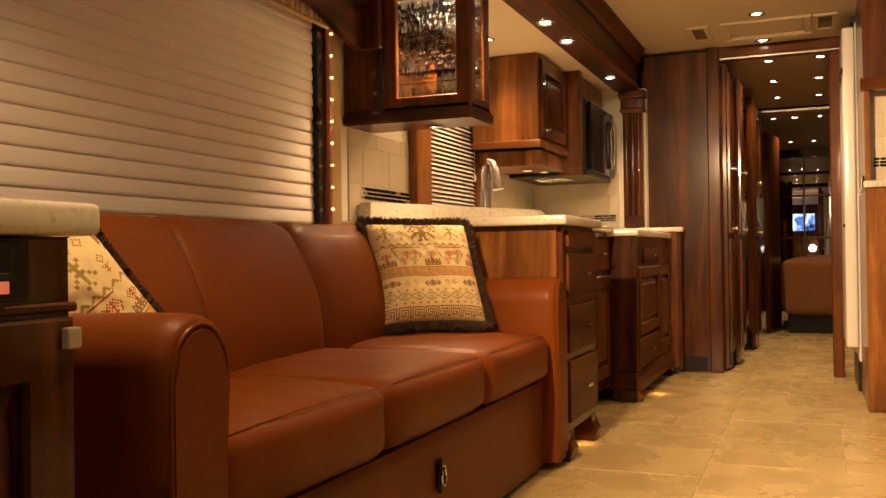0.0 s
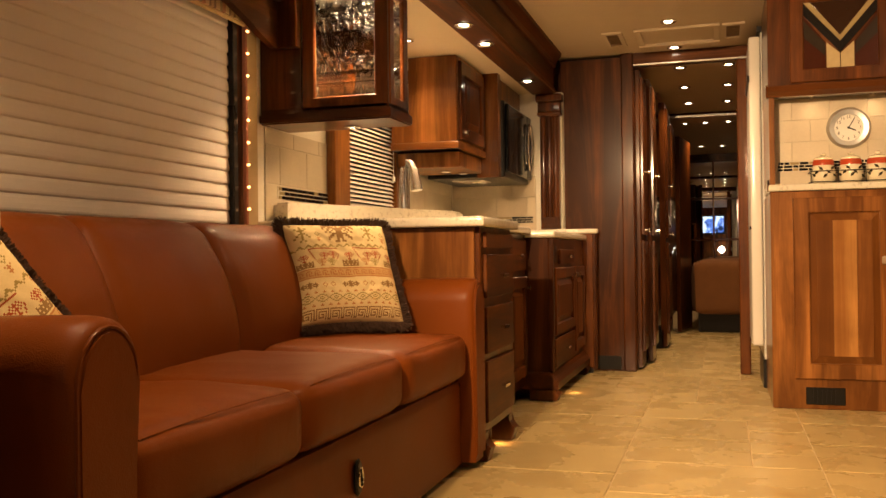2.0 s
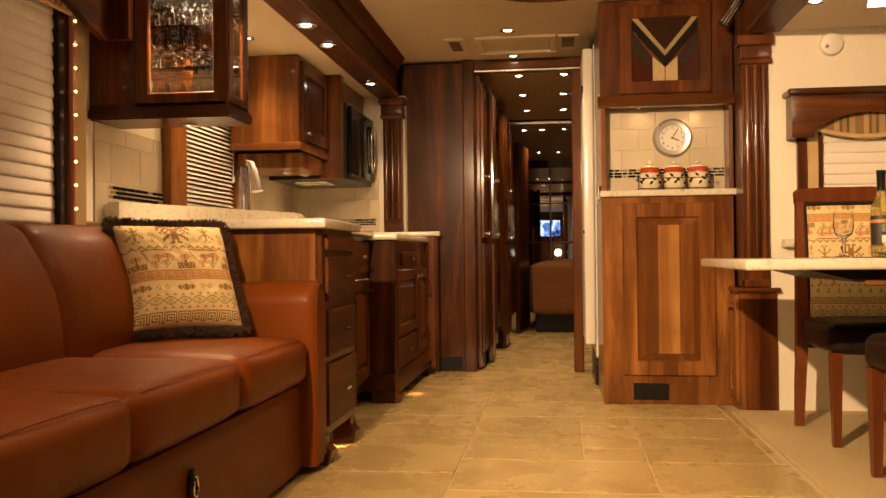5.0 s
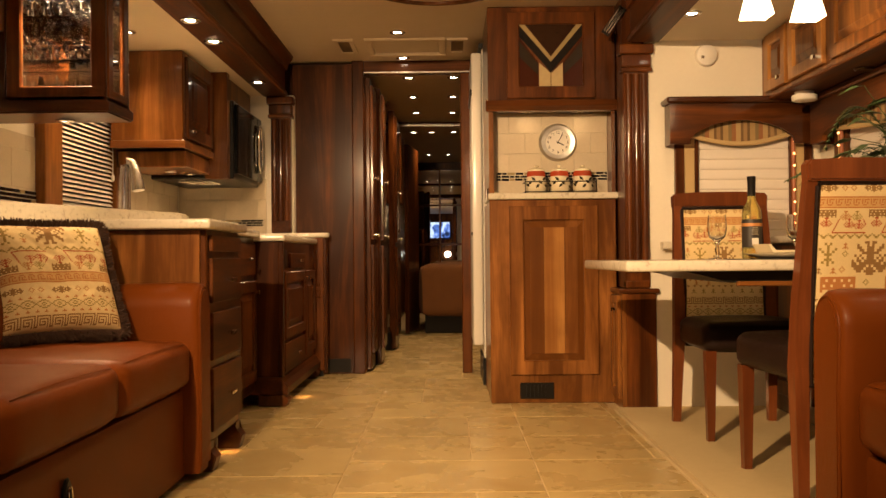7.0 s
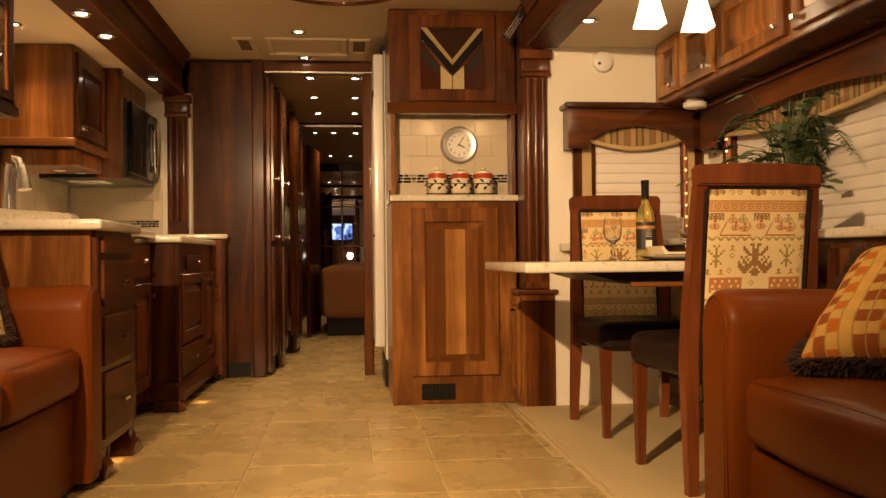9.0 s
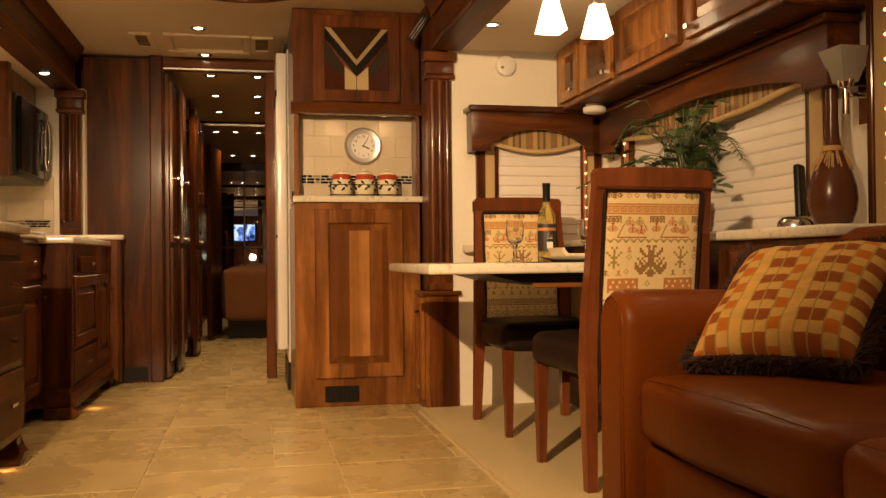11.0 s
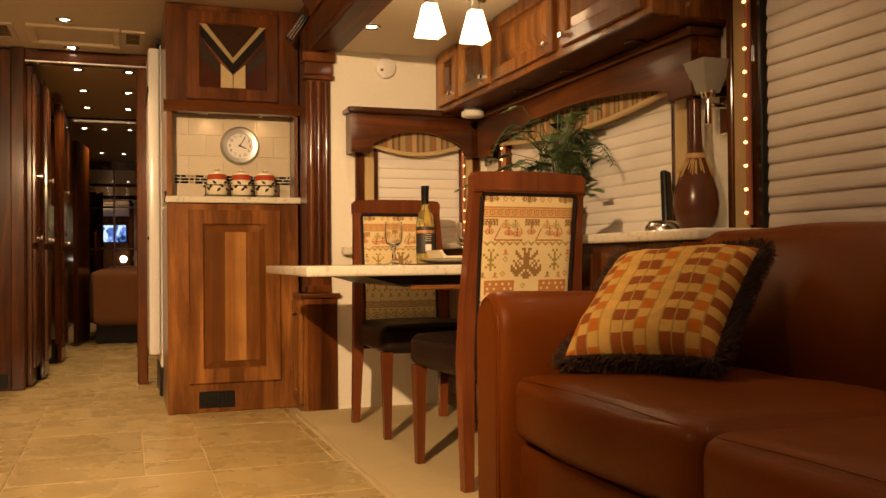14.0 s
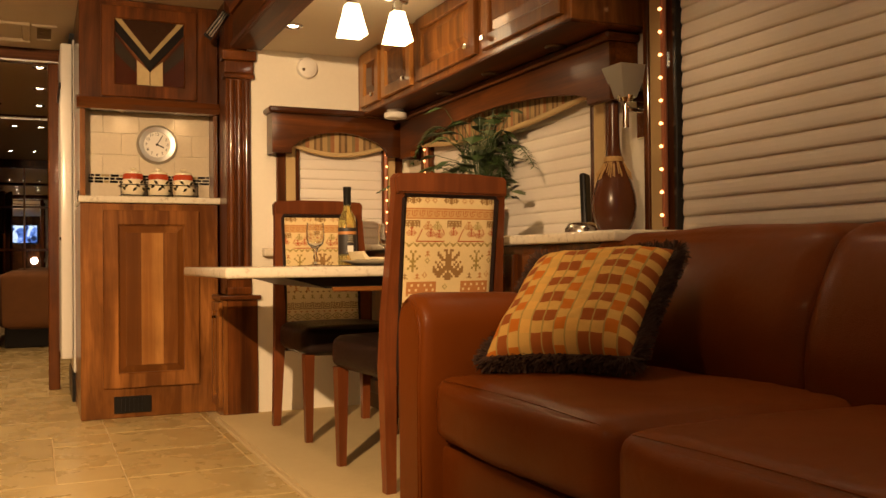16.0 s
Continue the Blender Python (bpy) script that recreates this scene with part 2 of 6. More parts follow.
structure("wall_dinette_end", box(1.0, XR + 0.08, 4.56, 4.64, -0.012, 1.85), WALLPAPER, "cream papered end wall of the dinette slide")
structure("wall_kitchen_end", box(-1.87, -1.02, 5.97, 6.05, -0.012, 1.85), WALLPAPER, "cream end wall of the kitchen slide")
structure("wall_front", box(-2.0, 2.0, -2.4, -2.3, -0.012, 2.14), WALNUT, "dark walnut wall at the front of the coach")
structure("wall_hall_left", box(-1.9, -0.62, 6.14, 12.6, -0.012, 2.09), WALNUT, "dark walnut wall behind the hall doors")
structure("wall_hall_right", box(0.26, 1.9, 6.14, 8.9, -0.012, 2.09), WALNUT, "dark walnut wall along the hall")
structure("wall_bedroom_right", box(1.2, 1.9, 8.9, 12.6, -0.012, 2.09), WALNUT, "dark walnut bedroom wall")
structure("wall_back", box(-1.9, 1.9, 12.6, 12.7, -0.012, 2.14), WALNUT, "dark walnut wall behind the bedroom mirrors")
def op(nt, kind, a, b=0.0, c=0.0):
    n = nt.nodes.new("ShaderNodeMath")
    n.operation = kind
    for i, v in enumerate((a, b, c)):
        if isinstance(v, (int, float)):
            n.inputs[i].default_value = v
        else:
            nt.links.new(v, n.inputs[i])
    return n.outputs[0]


def axes(nt, plane):
    tc = nt.nodes.new("ShaderNodeTexCoord")
    sp = nt.nodes.new("ShaderNodeSeparateXYZ")
    nt.links.new(tc.outputs["Object"], sp.inputs[0])
    return sp.outputs["XYZ".index(plane[0])], sp.outputs["XYZ".index(plane[1])]


def weave(nt, b, color):
    v = coords(nt)
    f = noise_at(nt, v, 500, 2)
    g = noise_at(nt, v, 12, 3)
    c = mixc(nt, color, (0.25, 0.17, 0.08), spread(nt, f, -0.25, 0.4))
    c = mixc(nt, c, (0.45, 0.33, 0.18), spread(nt, g, -0.3, 0.3))
    nt.links.new(c, b.inputs["Base Color"])
    b.inputs["Roughness"].default_value = 0.9
    bump(nt, b, f, 0.3, 0.001)


def cloth(name, color):
    m, nt, b = mat(name)
    v = coords(nt)
    f = noise_at(nt, v, 420, 2)
    g = noise_at(nt, v, 14, 3)
    c = mixc(nt, tuple(x * 0.82 for x in color), tuple(min(1, x * 1.12) for x in color), f)
    c = mixc(nt, c, tuple(x * 0.8 for x in color), spread(nt, g, -0.2, 0.6))
    nt.links.new(c, b.inputs["Base Color"])
    b.inputs["Roughness"].default_value = 0.92
    b.inputs["Specular IOR Level"].default_value = 0.2
    bump(nt, b, f, 0.3, 0.001)
    return m


FOLK = [cloth("cream_yarn", (0.74, 0.58, 0.30)), cloth("brown_yarn", (0.29, 0.165, 0.06)), cloth("olive_yarn", (0.33, 0.235, 0.07)),
        cloth("rust_yarn", (0.47, 0.20, 0.065)), cloth("red_yarn", (0.40, 0.085, 0.03)), cloth("tan_yarn", (0.60, 0.37, 0.15))]
EAGLE = ["......###......", "..##.#####.##..", ".####.###.####.", "######.#.######", "##.#########.##", "#.##.#####.##.#", "..#.#.###.#.#..",
         ".#.#..###..#.#.", "....#######....", "...##.###.##...", "..##..###..##..", "..#...#.#...#..", ".....##.##....."]
CASTLE = ["#..#..##..#..#", "##############", "#.##.####.##.#", "##############", "##.##.##.##.##", "##############"]
BUSH = ["..#.#.#..", ".#.###.#.", "#.#.#.#.#", ".#.###.#.", "..#.#.#..", "....#....", "...###..."]
DANCER = ["...#...", ".#.#.#.", "..###..", "...#...", "..###..", ".#.#.#.", "#..#..#", "...#...", "..#.#.."]
MEDAL = [".......#.......", "..#..#####..#..", ".####.###.####.", "###.#######.###", ".####.###.####.", "..#..#####..#..", ".......#......."]
GEM = ["..#..", ".#.#.", "#...#", ".#.#.", "..#.."]
GREEK = ["###########.", "#.........#.", "#.#######.#.", "#.#.....#.#.", "#.#.###.#.#.", "#.#...#.#.#.", "#.#####.#.#.", "#.......#.##"]
CHAIN = ["....####....", "..##....##..", ".#...##...#.", "#...#..#...#", ".#...##...#.", "..##....##..", "....####...."]
TOOTH = ["...#...", "..###.."]
CHEVRON = ["#.....#", "##...##", ".##.##.", "...#..."]
LOOP = ["..###..", ".#...#.", ".#.#.#.", ".#.#...", ".#.####"]
SPRIG = ["#.#.#", ".###.", "..#..", ".###.", "..#.."]
# rows from the hem upwards: height, motif, repeat, shift, yarn, stitches a step
FOLK_ROWS = [(2, GREEK, 12, 0, 1, 1), (12, TOOTH, 7, 0, 3, 1), (15, CHAIN, 12, 0, 2, 1), (23, TOOTH, 7, 3, 3, 1), (27, MEDAL, 36, 2, 1, 1), (28, GEM, 36, 20, 3, 1), (28, GEM, 36, 27, 3, 1),
             (39, LOOP, 7, 0, 3, 1), (47, CASTLE, 40, 2, 1, 1), (53, BUSH, 40, 4, 4, 1), (48, BUSH, 40, 19, 3, 1), (54, BUSH, 40, 22, 4, 1), (48, BUSH, 40, 28, 2, 1), (55, BUSH, 40, 30, 4, 1),
             (65, CHEVRON, 7, 0, 2, 1), (71, EAGLE, 62, 30, 1, 2), (72, DANCER, 62, 4, 2, 2), (90, GEM, 62, 20, 3, 1), (78, GEM, 62, 22, 2, 1), (91, SPRIG, 62, 2, 1, 1), (91, SPRIG, 62, 13, 3, 1),
             (72, SPRIG, 62, 22, 3, 1), (98, CASTLE, 52, 6, 3, 2), (110, SPRIG, 52, 10, 3, 1), (110, SPRIG, 52, 24, 3, 1), (100, GEM, 52, 40, 2, 1), (115, TOOTH, 7, 0, 1, 1), (119, SPRIG, 11, 2, 2, 1)]


def folk(i, j):
    """Yarn of the stitch in column i, row j."""
    j %= 126
    yarn = 0
    if 37 <= j <= 45:
        yarn = 3 if j in (37, 45) else 5
    k = i % 40
    if 54 <= j <= 64 and (k == 16 + (64 - j) // 2 - 3 or k == 39 - (64 - j) // 2 + 3 or (j == 64 and 14 <= k <= 40)):
        yarn = 4
    for low, motif, period, shift, paint, step in FOLK_ROWS:
        r = (j - low) // step
        if 0 <= r < len(motif):
            c = (i - shift) % period // step
            row = motif[len(motif) - 1 - r]
            if c < len(row) and row[c] == "#":
                yarn = paint
    return yarn


CHECK = [cloth("yellow_yarn", (0.72, 0.44, 0.12)), cloth("gold_yarn", (0.80, 0.47, 0.12)), cloth("orange_yarn", (0.62, 0.19, 0.02)), cloth("copper_yarn", (0.36, 0.105, 0.022)), cloth("olive_gold_yarn", (0.46, 0.32, 0.09))]


def checked(i, j):
    """Columns of coloured squares on yellow, the orange columns half a step up."""
    col, a = divmod(i, 8)
    kind = (2, 3, 2, 1, 3, 3, 2, 1, 3, 3, 2, 3)[col % 12]
    if a == 0:
        return 4
    if kind == 1:
        return 1 if (j // 8) % 2 else 0
    up = 0 if kind == 3 else 6
    return kind if (j + up) % 15 < 8 else 0


FRINGE = plain("dark_brown_fringe", (0.050, 0.021, 0.010), 0.85, 0, 0.3, 200, 0.3)


def stripes(name, axis):
    m, nt, b = mat(name)
    u = axes(nt, axis + "Z")[0]
    f = op(nt, "FRACT", op(nt, "MULTIPLY", u, 7.5))
    r = nt.nodes.new("ShaderNodeValToRGB")
    r.color_ramp.interpolation = "CONSTANT"
    els = r.color_ramp.elements
    for p, c in ((0.14, (0.13, 0.075, 0.03)), (0.24, (0.36, 0.24, 0.10)), (0.44, (0.19, 0.14, 0.06)), (0.56, (0.28, 0.115, 0.045)), (0.72, (0.42, 0.29, 0.13))):
        e = els.new(p)
        e.color = (*c, 1)
    els[0].position, els[0].color = 0, (0.31, 0.19, 0.08, 1)
    els[-1].position, els[-1].color = 0.90, (0.15, 0.085, 0.035, 1)
    nt.links.new(f, r.inputs["Fac"])
    weave(nt, b, r.outputs["Color"])
    return m


STRIPE_X, STRIPE_Y = stripes("striped_cloth_across", "X"), stripes("striped_cloth_along", "Y")
# ---- soft furniture ----
def rounded(x0, x1, y0, y1, z0, z1, r, puff=0.0, n=12):
    """A padded block: rounded edges and faces that swell a little."""
    b = bmesh.new()
    bmesh.ops.create_cube(b, size=2)
    bmesh.ops.subdivide_edges(b, edges=b.edges, cuts=n, use_grid_fill=True)
    c = Vector(((x0 + x1) / 2, (y0 + y1) / 2, (z0 + z1) / 2))
    h = Vector(((x1 - x0) / 2, (y1 - y0) / 2, (z1 - z0) / 2))
    inner = Vector([max(0.001, q - r) for q in h])
    for v in b.verts:
        p = Vector([math.copysign(abs(q) ** 0.8, q) * w for q, w in zip(v.co, h)])
        core = Vector([max(-w, min(w, q)) for q, w in zip(p, inner)])
        d = p - core
        q = core + (d.normalized() * min(r, d.length * 1.0) if d.length else d)
        if d.length > 1e-6:
            d2 = Vector([abs(k) for k in v.co])
            k = sorted(d2)
            q += d.normalized() * puff * (1 - k[0] ** 2) * (1 - k[1] ** 2)
        v.co = c + q
    return b


def creased(bm, seed):
    """Shallow dents and puckers of a sat-on leather cushion."""
    for v in bm.verts:
        p = v.co
        v.co = p + Vector((0.004 * noise.noise(Vector((p.y * 7, p.z * 9, seed))), 0.0, 0.007 * noise.noise(Vector((p.x * 4, p.y * 4, seed + 3))) + 0.0025 * noise.noise(Vector((p.x * 17, p.y * 17, seed)))))
    return bm


def mirrored(bm, s):
    if s < 0:
        for v in bm.verts:
            v.co.x = -v.co.x
        bmesh.ops.reverse_faces(bm, faces=bm.faces)
    return bm


def sofa(s, y0, y1, splits, backs, back_x, back_h, wing, label):
    """Leather sofa along a side wall; s is the side of the coach, y0 and y1 the outer faces of the arms."""
    S = thing("sofa", (s * 1.3, (y0 + y1) / 2, 0), label, "sofa")
    aw, fx = 0.15, 0.87
    mid = (y0 + y1) / 2
    part("base", mirrored(rounded(fx + 0.05, 1.66, y0 + 0.06, y1 - 0.06, 0.012, 0.325, 0.02, 0.004), s), LEATHER, S, smooth=True)
    edges = [y0 + aw, *splits, y1 - aw]
    for a, c in zip(edges, edges[1:]):
        bm = creased(rounded(fx + 0.02, 1.52, a + 0.002, c - 0.002, 0.332, 0.492, 0.042, 0.016, 22), a)
        cushion = part("seat_cushion", mirrored(bm, s), LEATHER, S, smooth=True)
        seam = [(fx + 0.034, a + 0.045 + (c - a - 0.09) * i / 12, 0.4835 + 0.006 * math.sin(math.pi * i / 12)) for i in range(13)]
        part("seam", mirrored(tube(seam, 0.0014, 5), s), LEATHER, cushion, smooth=True)
    edges = [y0 + aw - 0.02, *backs, y1 - aw + 0.02 + wing]
    for a, c in zip(edges, edges[1:]):
        bm = creased(rounded(-0.10, 0.10, a + 0.001, c - 0.001, 0, back_h, 0.040, 0.013, 20), c)
        for v in bm.verts:
            v.co.x += back_x + 0.30 * (v.co.z - 0.2) - 0.05 * math.sin(max(0, min(1, v.co.z / back_h)) * math.pi)
            v.co.z += 0.43
        part("back_cushion", mirrored(bm, s), LEATHER, S, smooth=True)
    part("back_frame", mirrored(rounded(back_x + 0.10, 1.77, y0 + 0.02, y1 - 0.02, 0.05, 0.80, 0.03, 0.0), s), LEATHER, S, smooth=True)
    for ya, out in ((y0, -1), (y1, 1)):
        inn = ya - out * aw
        prof = []
        for i in range(13):
            t = math.pi * i / 12
            prof.append((ya - out * aw / 2 + out * math.cos(t) * (aw / 2 + 0.012), 0.605 + math.sin(t) * 0.085))
        prof += [(inn, 0.45), (inn + out * 0.01, 0.03), (ya - out * 0.02, 0.03), (ya - out * 0.02, 0.43), (ya + out * 0.008, 0.46)]
        bm = bmesh.new()
        rows = []
        for k, (x, zz) in enumerate(((fx - 0.002, 0), (fx + 0.008, 0), (fx + 0.028, 0), (fx + 0.1, 0), (1.2, -0.005), (1.5, -0.015), (1.72, -0.03))):
            shrink = (0.84, 0.95, 1.0)[min(k, 2)]
            cy = ya - out * aw / 2
            rows.append([bm.verts.new((x, cy + (p[0] - cy) * shrink, p[1] * (0.982, 0.995, 1)[min(k, 2)] + (zz if p[1] > 0.5 else 0))) for p in prof])
        for p, q in zip(rows, rows[1:]):
            for i in range(len(prof)):
                bm.faces.new((p[i], p[(i + 1) % len(prof)], q[(i + 1) % len(prof)], q[i]))
        bm.faces.new(rows[0])
        bm.faces.new(rows[-1])
        arm = part("armrest", mirrored(bm, s), LEATHER, S, smooth=True)
        cy = ya - out * aw / 2
        line = [(cy + (p[0] - cy) * 0.74, p[1] - (0.020 if p[1] > 0.5 else 0)) for p in prof[:14]]
        line = [(line[0][0] + out * -0.002, 0.05)] + line + [(line[-1][0], 0.05)]
        front = extrude(line, "x", fx - 0.008, fx + 0.02, 0.004)
        part("front_panel", mirrored(front, s), LEATHER, arm, smooth=True)
        part("piping", mirrored(tube([(fx - 0.003, cy + (p[0] - cy) * 1.06, p[1] + (0.004 if p[1] > 0.5 else 0)) for p in line], 0.0035, 6), s), LEATHER, arm, smooth=True)
    return S


left_sofa = sofa(-1, 1.035, 3.27, (1.81, 2.455), (1.83, 2.37), 1.52, 0.445, 0.0, "cognac brown leather three-seat sofa under the window")
right_sofa = sofa(1, 0.36, 2.165, (1.265,), (1.42,), 1.63, 0.41, 0.30, "cognac brown leather sofa below the blind")
# recliner latch in the base of the kitchen-side sofa
latch = part("latch", lathe([(0.0, 0), (0.033, 0), (0.036, 0.006), (0.03, 0.012), (0.0, 0.012)], (0, 0, 0), 20), BLACK, left_sofa, "black oval release latch")
for v in latch.data.vertices:
    v.co = Vector((-0.912 + v.co.z * 0.8, 2.14 + v.co.x * 0.62, 0.21 + v.co.y * 1.35))
part("ring", tube([(-0.9, 2.14 + 0.013 * math.cos(a / 10 * 6.283), 0.21 + 0.026 * math.sin(a / 10 * 6.283)) for a in range(11)], 0.003, 6), CHROME, latch, "chrome ring", smooth=True)


def stitched(verts, faces, paint, yarns):
    """Cloth whose stitches each take the yarn named for them."""
    me = bpy.data.meshes.new("cloth")
    me.from_pydata(verts, [], faces)
    for m in yarns:
        me.materials.append(m)
    me.polygons.foreach_set("material_index", paint)
    me.polygons.foreach_set("use_smooth", [True] * len(faces))
    me.update()
    return me


def pillow(place, size, m, cloth, label, fringe=0.036, thick=0.075):
    S = thing("throw_pillow", place, label, "pillow", "throw pillows on the sofas")
    S.matrix_basis = Matrix.Translation(place) @ m
    yarns, pattern = cloth
    n = 96
    verts, faces, paint = [], [], []
    for sgn in (1, -1):
        first = len(verts)
        for j in range(n + 1):
            for i in range(n + 1):
                a, c = 2 * i / n - 1, 2 * j / n - 1
                pinch = 1 - 0.05 * (1 - a * a) * abs(c) ** 2 - 0.05 * (1 - c * c) * abs(a) ** 2
                h = max(0.0, (1 - a ** 4) * (1 - c ** 4)) ** 0.5
                dent = 0.008 * noise.noise(Vector((a * 2.5, c * 2.5, place[1]))) + 0.003 * noise.noise(Vector((a * 9, c * 9, 2)))
                verts.append((a * size / 2 * pinch, c * size / 2 * pinch, sgn * (0.004 + thick * h) + dent * h))
        for j in range(n):
            for i in range(n):
                q = [first + j * (n + 1) + i, first + j * (n + 1) + i + 1, first + (j + 1) * (n + 1) + i + 1, first + (j + 1) * (n + 1) + i]
                faces.append(q if sgn > 0 else q[::-1])
                paint.append(pattern(i, j))
    ob = new("cover", stitched(verts, faces, paint, yarns))
    ob.parent = S
    rnd = random.Random(5)
    bm = bmesh.new()
    count = 9000
    for i in range(count):
        t = i / count * 4
        k, f = int(t), t - int(t)
        p = [(-1 + 2 * f, -1), (1, -1 + 2 * f), (1 - 2 * f, 1), (-1, 1 - 2 * f)][k]
        pinch = 1 - 0.05 * (1 - min(p[0] ** 2, p[1] ** 2))
        o = Vector((p[0], p[1], 0)) * size / 2 * pinch
        out = [Vector((0, -1, 0)), Vector((1, 0, 0)), Vector((0, 1, 0)), Vector((-1, 0, 0))][k]
        corner = max(0.0, min(abs(p[0]), abs(p[1])) - 0.9) * 10
        out = (out * (1 - corner) + Vector((p[0], p[1], 0)).normalized() * corner).normalized()
        d = out + Vector((rnd.uniform(-0.6, 0.6), rnd.uniform(-0.6, 0.6), rnd.uniform(-0.9, 0.9)))
        e = o + d.normalized() * fringe * rnd.uniform(0.55, 1.1)
        w = Vector((-d.y, d.x, rnd.uniform(-1, 1))).normalized() * 0.0016
        z = Vector((0, 0, rnd.uniform(-0.012, 0.012)))
        bm.faces.new([bm.verts.new(q) for q in (o - out * 0.01 + z - w, o - out * 0.01 + z + w, e + w * 0.7, e - w * 0.7)])
    rim = []
    for i in range(97):
        t = (i % 96) / 96 * 4
        k, f = int(t), t - int(t)
        p = [(-1 + 2 * f, -1), (1, -1 + 2 * f), (1 - 2 * f, 1), (-1, 1 - 2 * f)][k]
        pinch = 1 - 0.05 * (1 - min(p[0] ** 2, p[1] ** 2))
        rim.append(Vector((p[0], p[1], 0)) * size / 2 * pinch)
    tube(rim, 0.36 * fringe, 6, bm)
    ob = part("fringe", bm, FRINGE, None, "dark brown brush fringe", kind="stuff")
    ob.parent = S
    return S


def facing(right, up):
    r = Vector(right).normalized()
    u = (Vector(up) - r * r.dot(Vector(up))).normalized()
    n = r.cross(u)
    return Matrix((r, u, n)).transposed().to_4x4()


pillow((-1.29, 2.93, 0.708), 0.39, facing((0.691, 0.723, -0.006), (-0.327, 0.319, 0.889)), (FOLK, folk), "cream folk-patterned throw pillow with dark brown fringe")
pillow((-1.263, 1.26, 0.59), 0.36, facing((0.322, 0.721, 0.612), (-0.352, -0.509, 0.785)), (FOLK, folk), "cream folk-patterned throw pillow leaning beside the armrest", 0.018)
pillow((1.24, 1.885, 0.655), 0.385, facing((0.499, -0.865, 0.057), (0.66, 0.42, 0.62)), (CHECK, checked), "yellow and orange checked throw pillow with dark fringe")


# ---- cabinet making ----
def on_face(face, plane):
    """Maps u, outwards, up to the world: faces look to -y, +x or -x."""
    if face == "-y":
        return lambda u, n, z: (u, plane - n, z)
    if face == "+x":
        return lambda u, n, z: (plane + n, u, z)
    return lambda u, n, z: (plane - n, u, z)


def face_box(at, u0, u1, n0, n1, z0, z1, bevel=0.0, bm=None):
    p, q = at(u0, n0, z0), at(u1, n1, z1)
    return box(*[k for a, c in zip(p, q) for k in (min(a, c), max(a, c))], bevel=bevel, seg=1, bm=bm)


def door(parent, face, plane, u0, u1, z0, z1, frame_mat, panel_mat, knob=None, rail=0.06, pane=None, name="door", proud=0.02):
    at = on_face(face, plane)
    bm = bmesh.new()
    w = rail
    loops = []
    for off, n in ((0, 0.001), (0, proud - 0.004), (0.004, proud), (w - 0.005, proud), (w, proud - 0.006), (w, 0.001)):
        loops.append([bm.verts.new(at(u0 + off if i in (0, 3) else u1 - off, n, z0 + off if i < 2 else z1 - off)) for i in range(4)])
    for p, q in zip(loops, loops[1:] + loops[:1]):
        for i in range(4):
            bm.faces.new((p[i], p[(i + 1) % 4], q[(i + 1) % 4], q[i]))
    d = part(name, bm, frame_mat, parent)
    if pane is None:
        a = [(u0 + w, z0 + w), (u1 - w, z0 + w), (u1 - w, z1 - w), (u0 + w, z1 - w)]
        g = min(0.035, (u1 - u0 - 2 * w) * 0.22)
        rings = [(0, 0.004), (0.006, 0.004), (g, 0.016), (g + 0.002, 0.018)]
        bm = bmesh.new()
        vs = []
        for off, n in rings:
            vs.append([bm.verts.new(at(u + (off if i in (0, 3) else -off), n * proud / 0.02, z + (off if i < 2 else -off))) for i, (u, z) in enumerate(a)])
        for p, q in zip(vs, vs[1:]):
            for i in range(4):
                bm.faces.new((p[i], p[(i + 1) % 4], q[(i + 1) % 4], q[i]))
        bm.faces.new(vs[-1])
        part("panel", bm, panel_mat, d)
    if knob:
        u, z = knob
        bm = face_box(at, u - 0.006, u + 0.006, proud, proud + 0.018, z - 0.006, z + 0.006)
        face_box(at, u - 0.014, u + 0.014, proud + 0.018, proud + 0.026, z - 0.011, z + 0.011, 0.003, bm)
        part("handle", bm, CHROME, d, "small square chrome knob")
    return d


def drawer(parent, face, plane, u0, u1, z0, z1, m, pull=True):
    at = on_face(face, plane)
    d = part("drawer", face_box(at, u0, u1, 0.001, 0.016, z0, z1, 0.003), m, parent)
    if pull:
        u, z = (u0 + u1) / 2, (z0 + z1) / 2
        bm = face_box(at, u - 0.008, u + 0.008, 0.016, 0.034, z - 0.005, z + 0.005)
        face_box(at, u - 0.034, u + 0.034, 0.034, 0.042, z - 0.008, z + 0.008, 0.003, bm)
        part("handle", bm, CHROME, d, "small chrome pull")
    return d


# ---- kitchen side ----
bank = thing("drawer_cabinet", (-1.2, 3.5, 0), "dark walnut kitchen drawer bank with carved feet", "cabinet")
part("body", box(-1.78, -0.88, 3.28, 3.78, 0.10, 0.879, 0.004, 1), WALNUT, bank)
part("end_panel", box(-1.70, -0.90, 3.262, 3.279, 0.10, 0.877, 0.002, 1), CHERRY, bank, "lighter cherry end panel")
for z0, z1 in ((0.80, 0.86), (0.61, 0.775), (0.40, 0.575), (0.14, 0.37)):
    drawer(bank, "+x", -0.88, 3.31, 3.76, z0, z1, WALNUT_Y, z1 < 0.8)
for y in (3.31, 3.72):
    part("foot", extrude([(-0.95, 0.0), (-0.865, 0.0), (-0.85, 0.05), (-0.875, 0.075), (-0.875, 0.105), (-0.95, 0.105)], "y", y - 0.03, y + 0.05, 0.004), WALNUT, bank)
part("kick", box(-1.7, -0.97, 3.3, 3.76, 0.0, 0.1), WALNUT, bank)

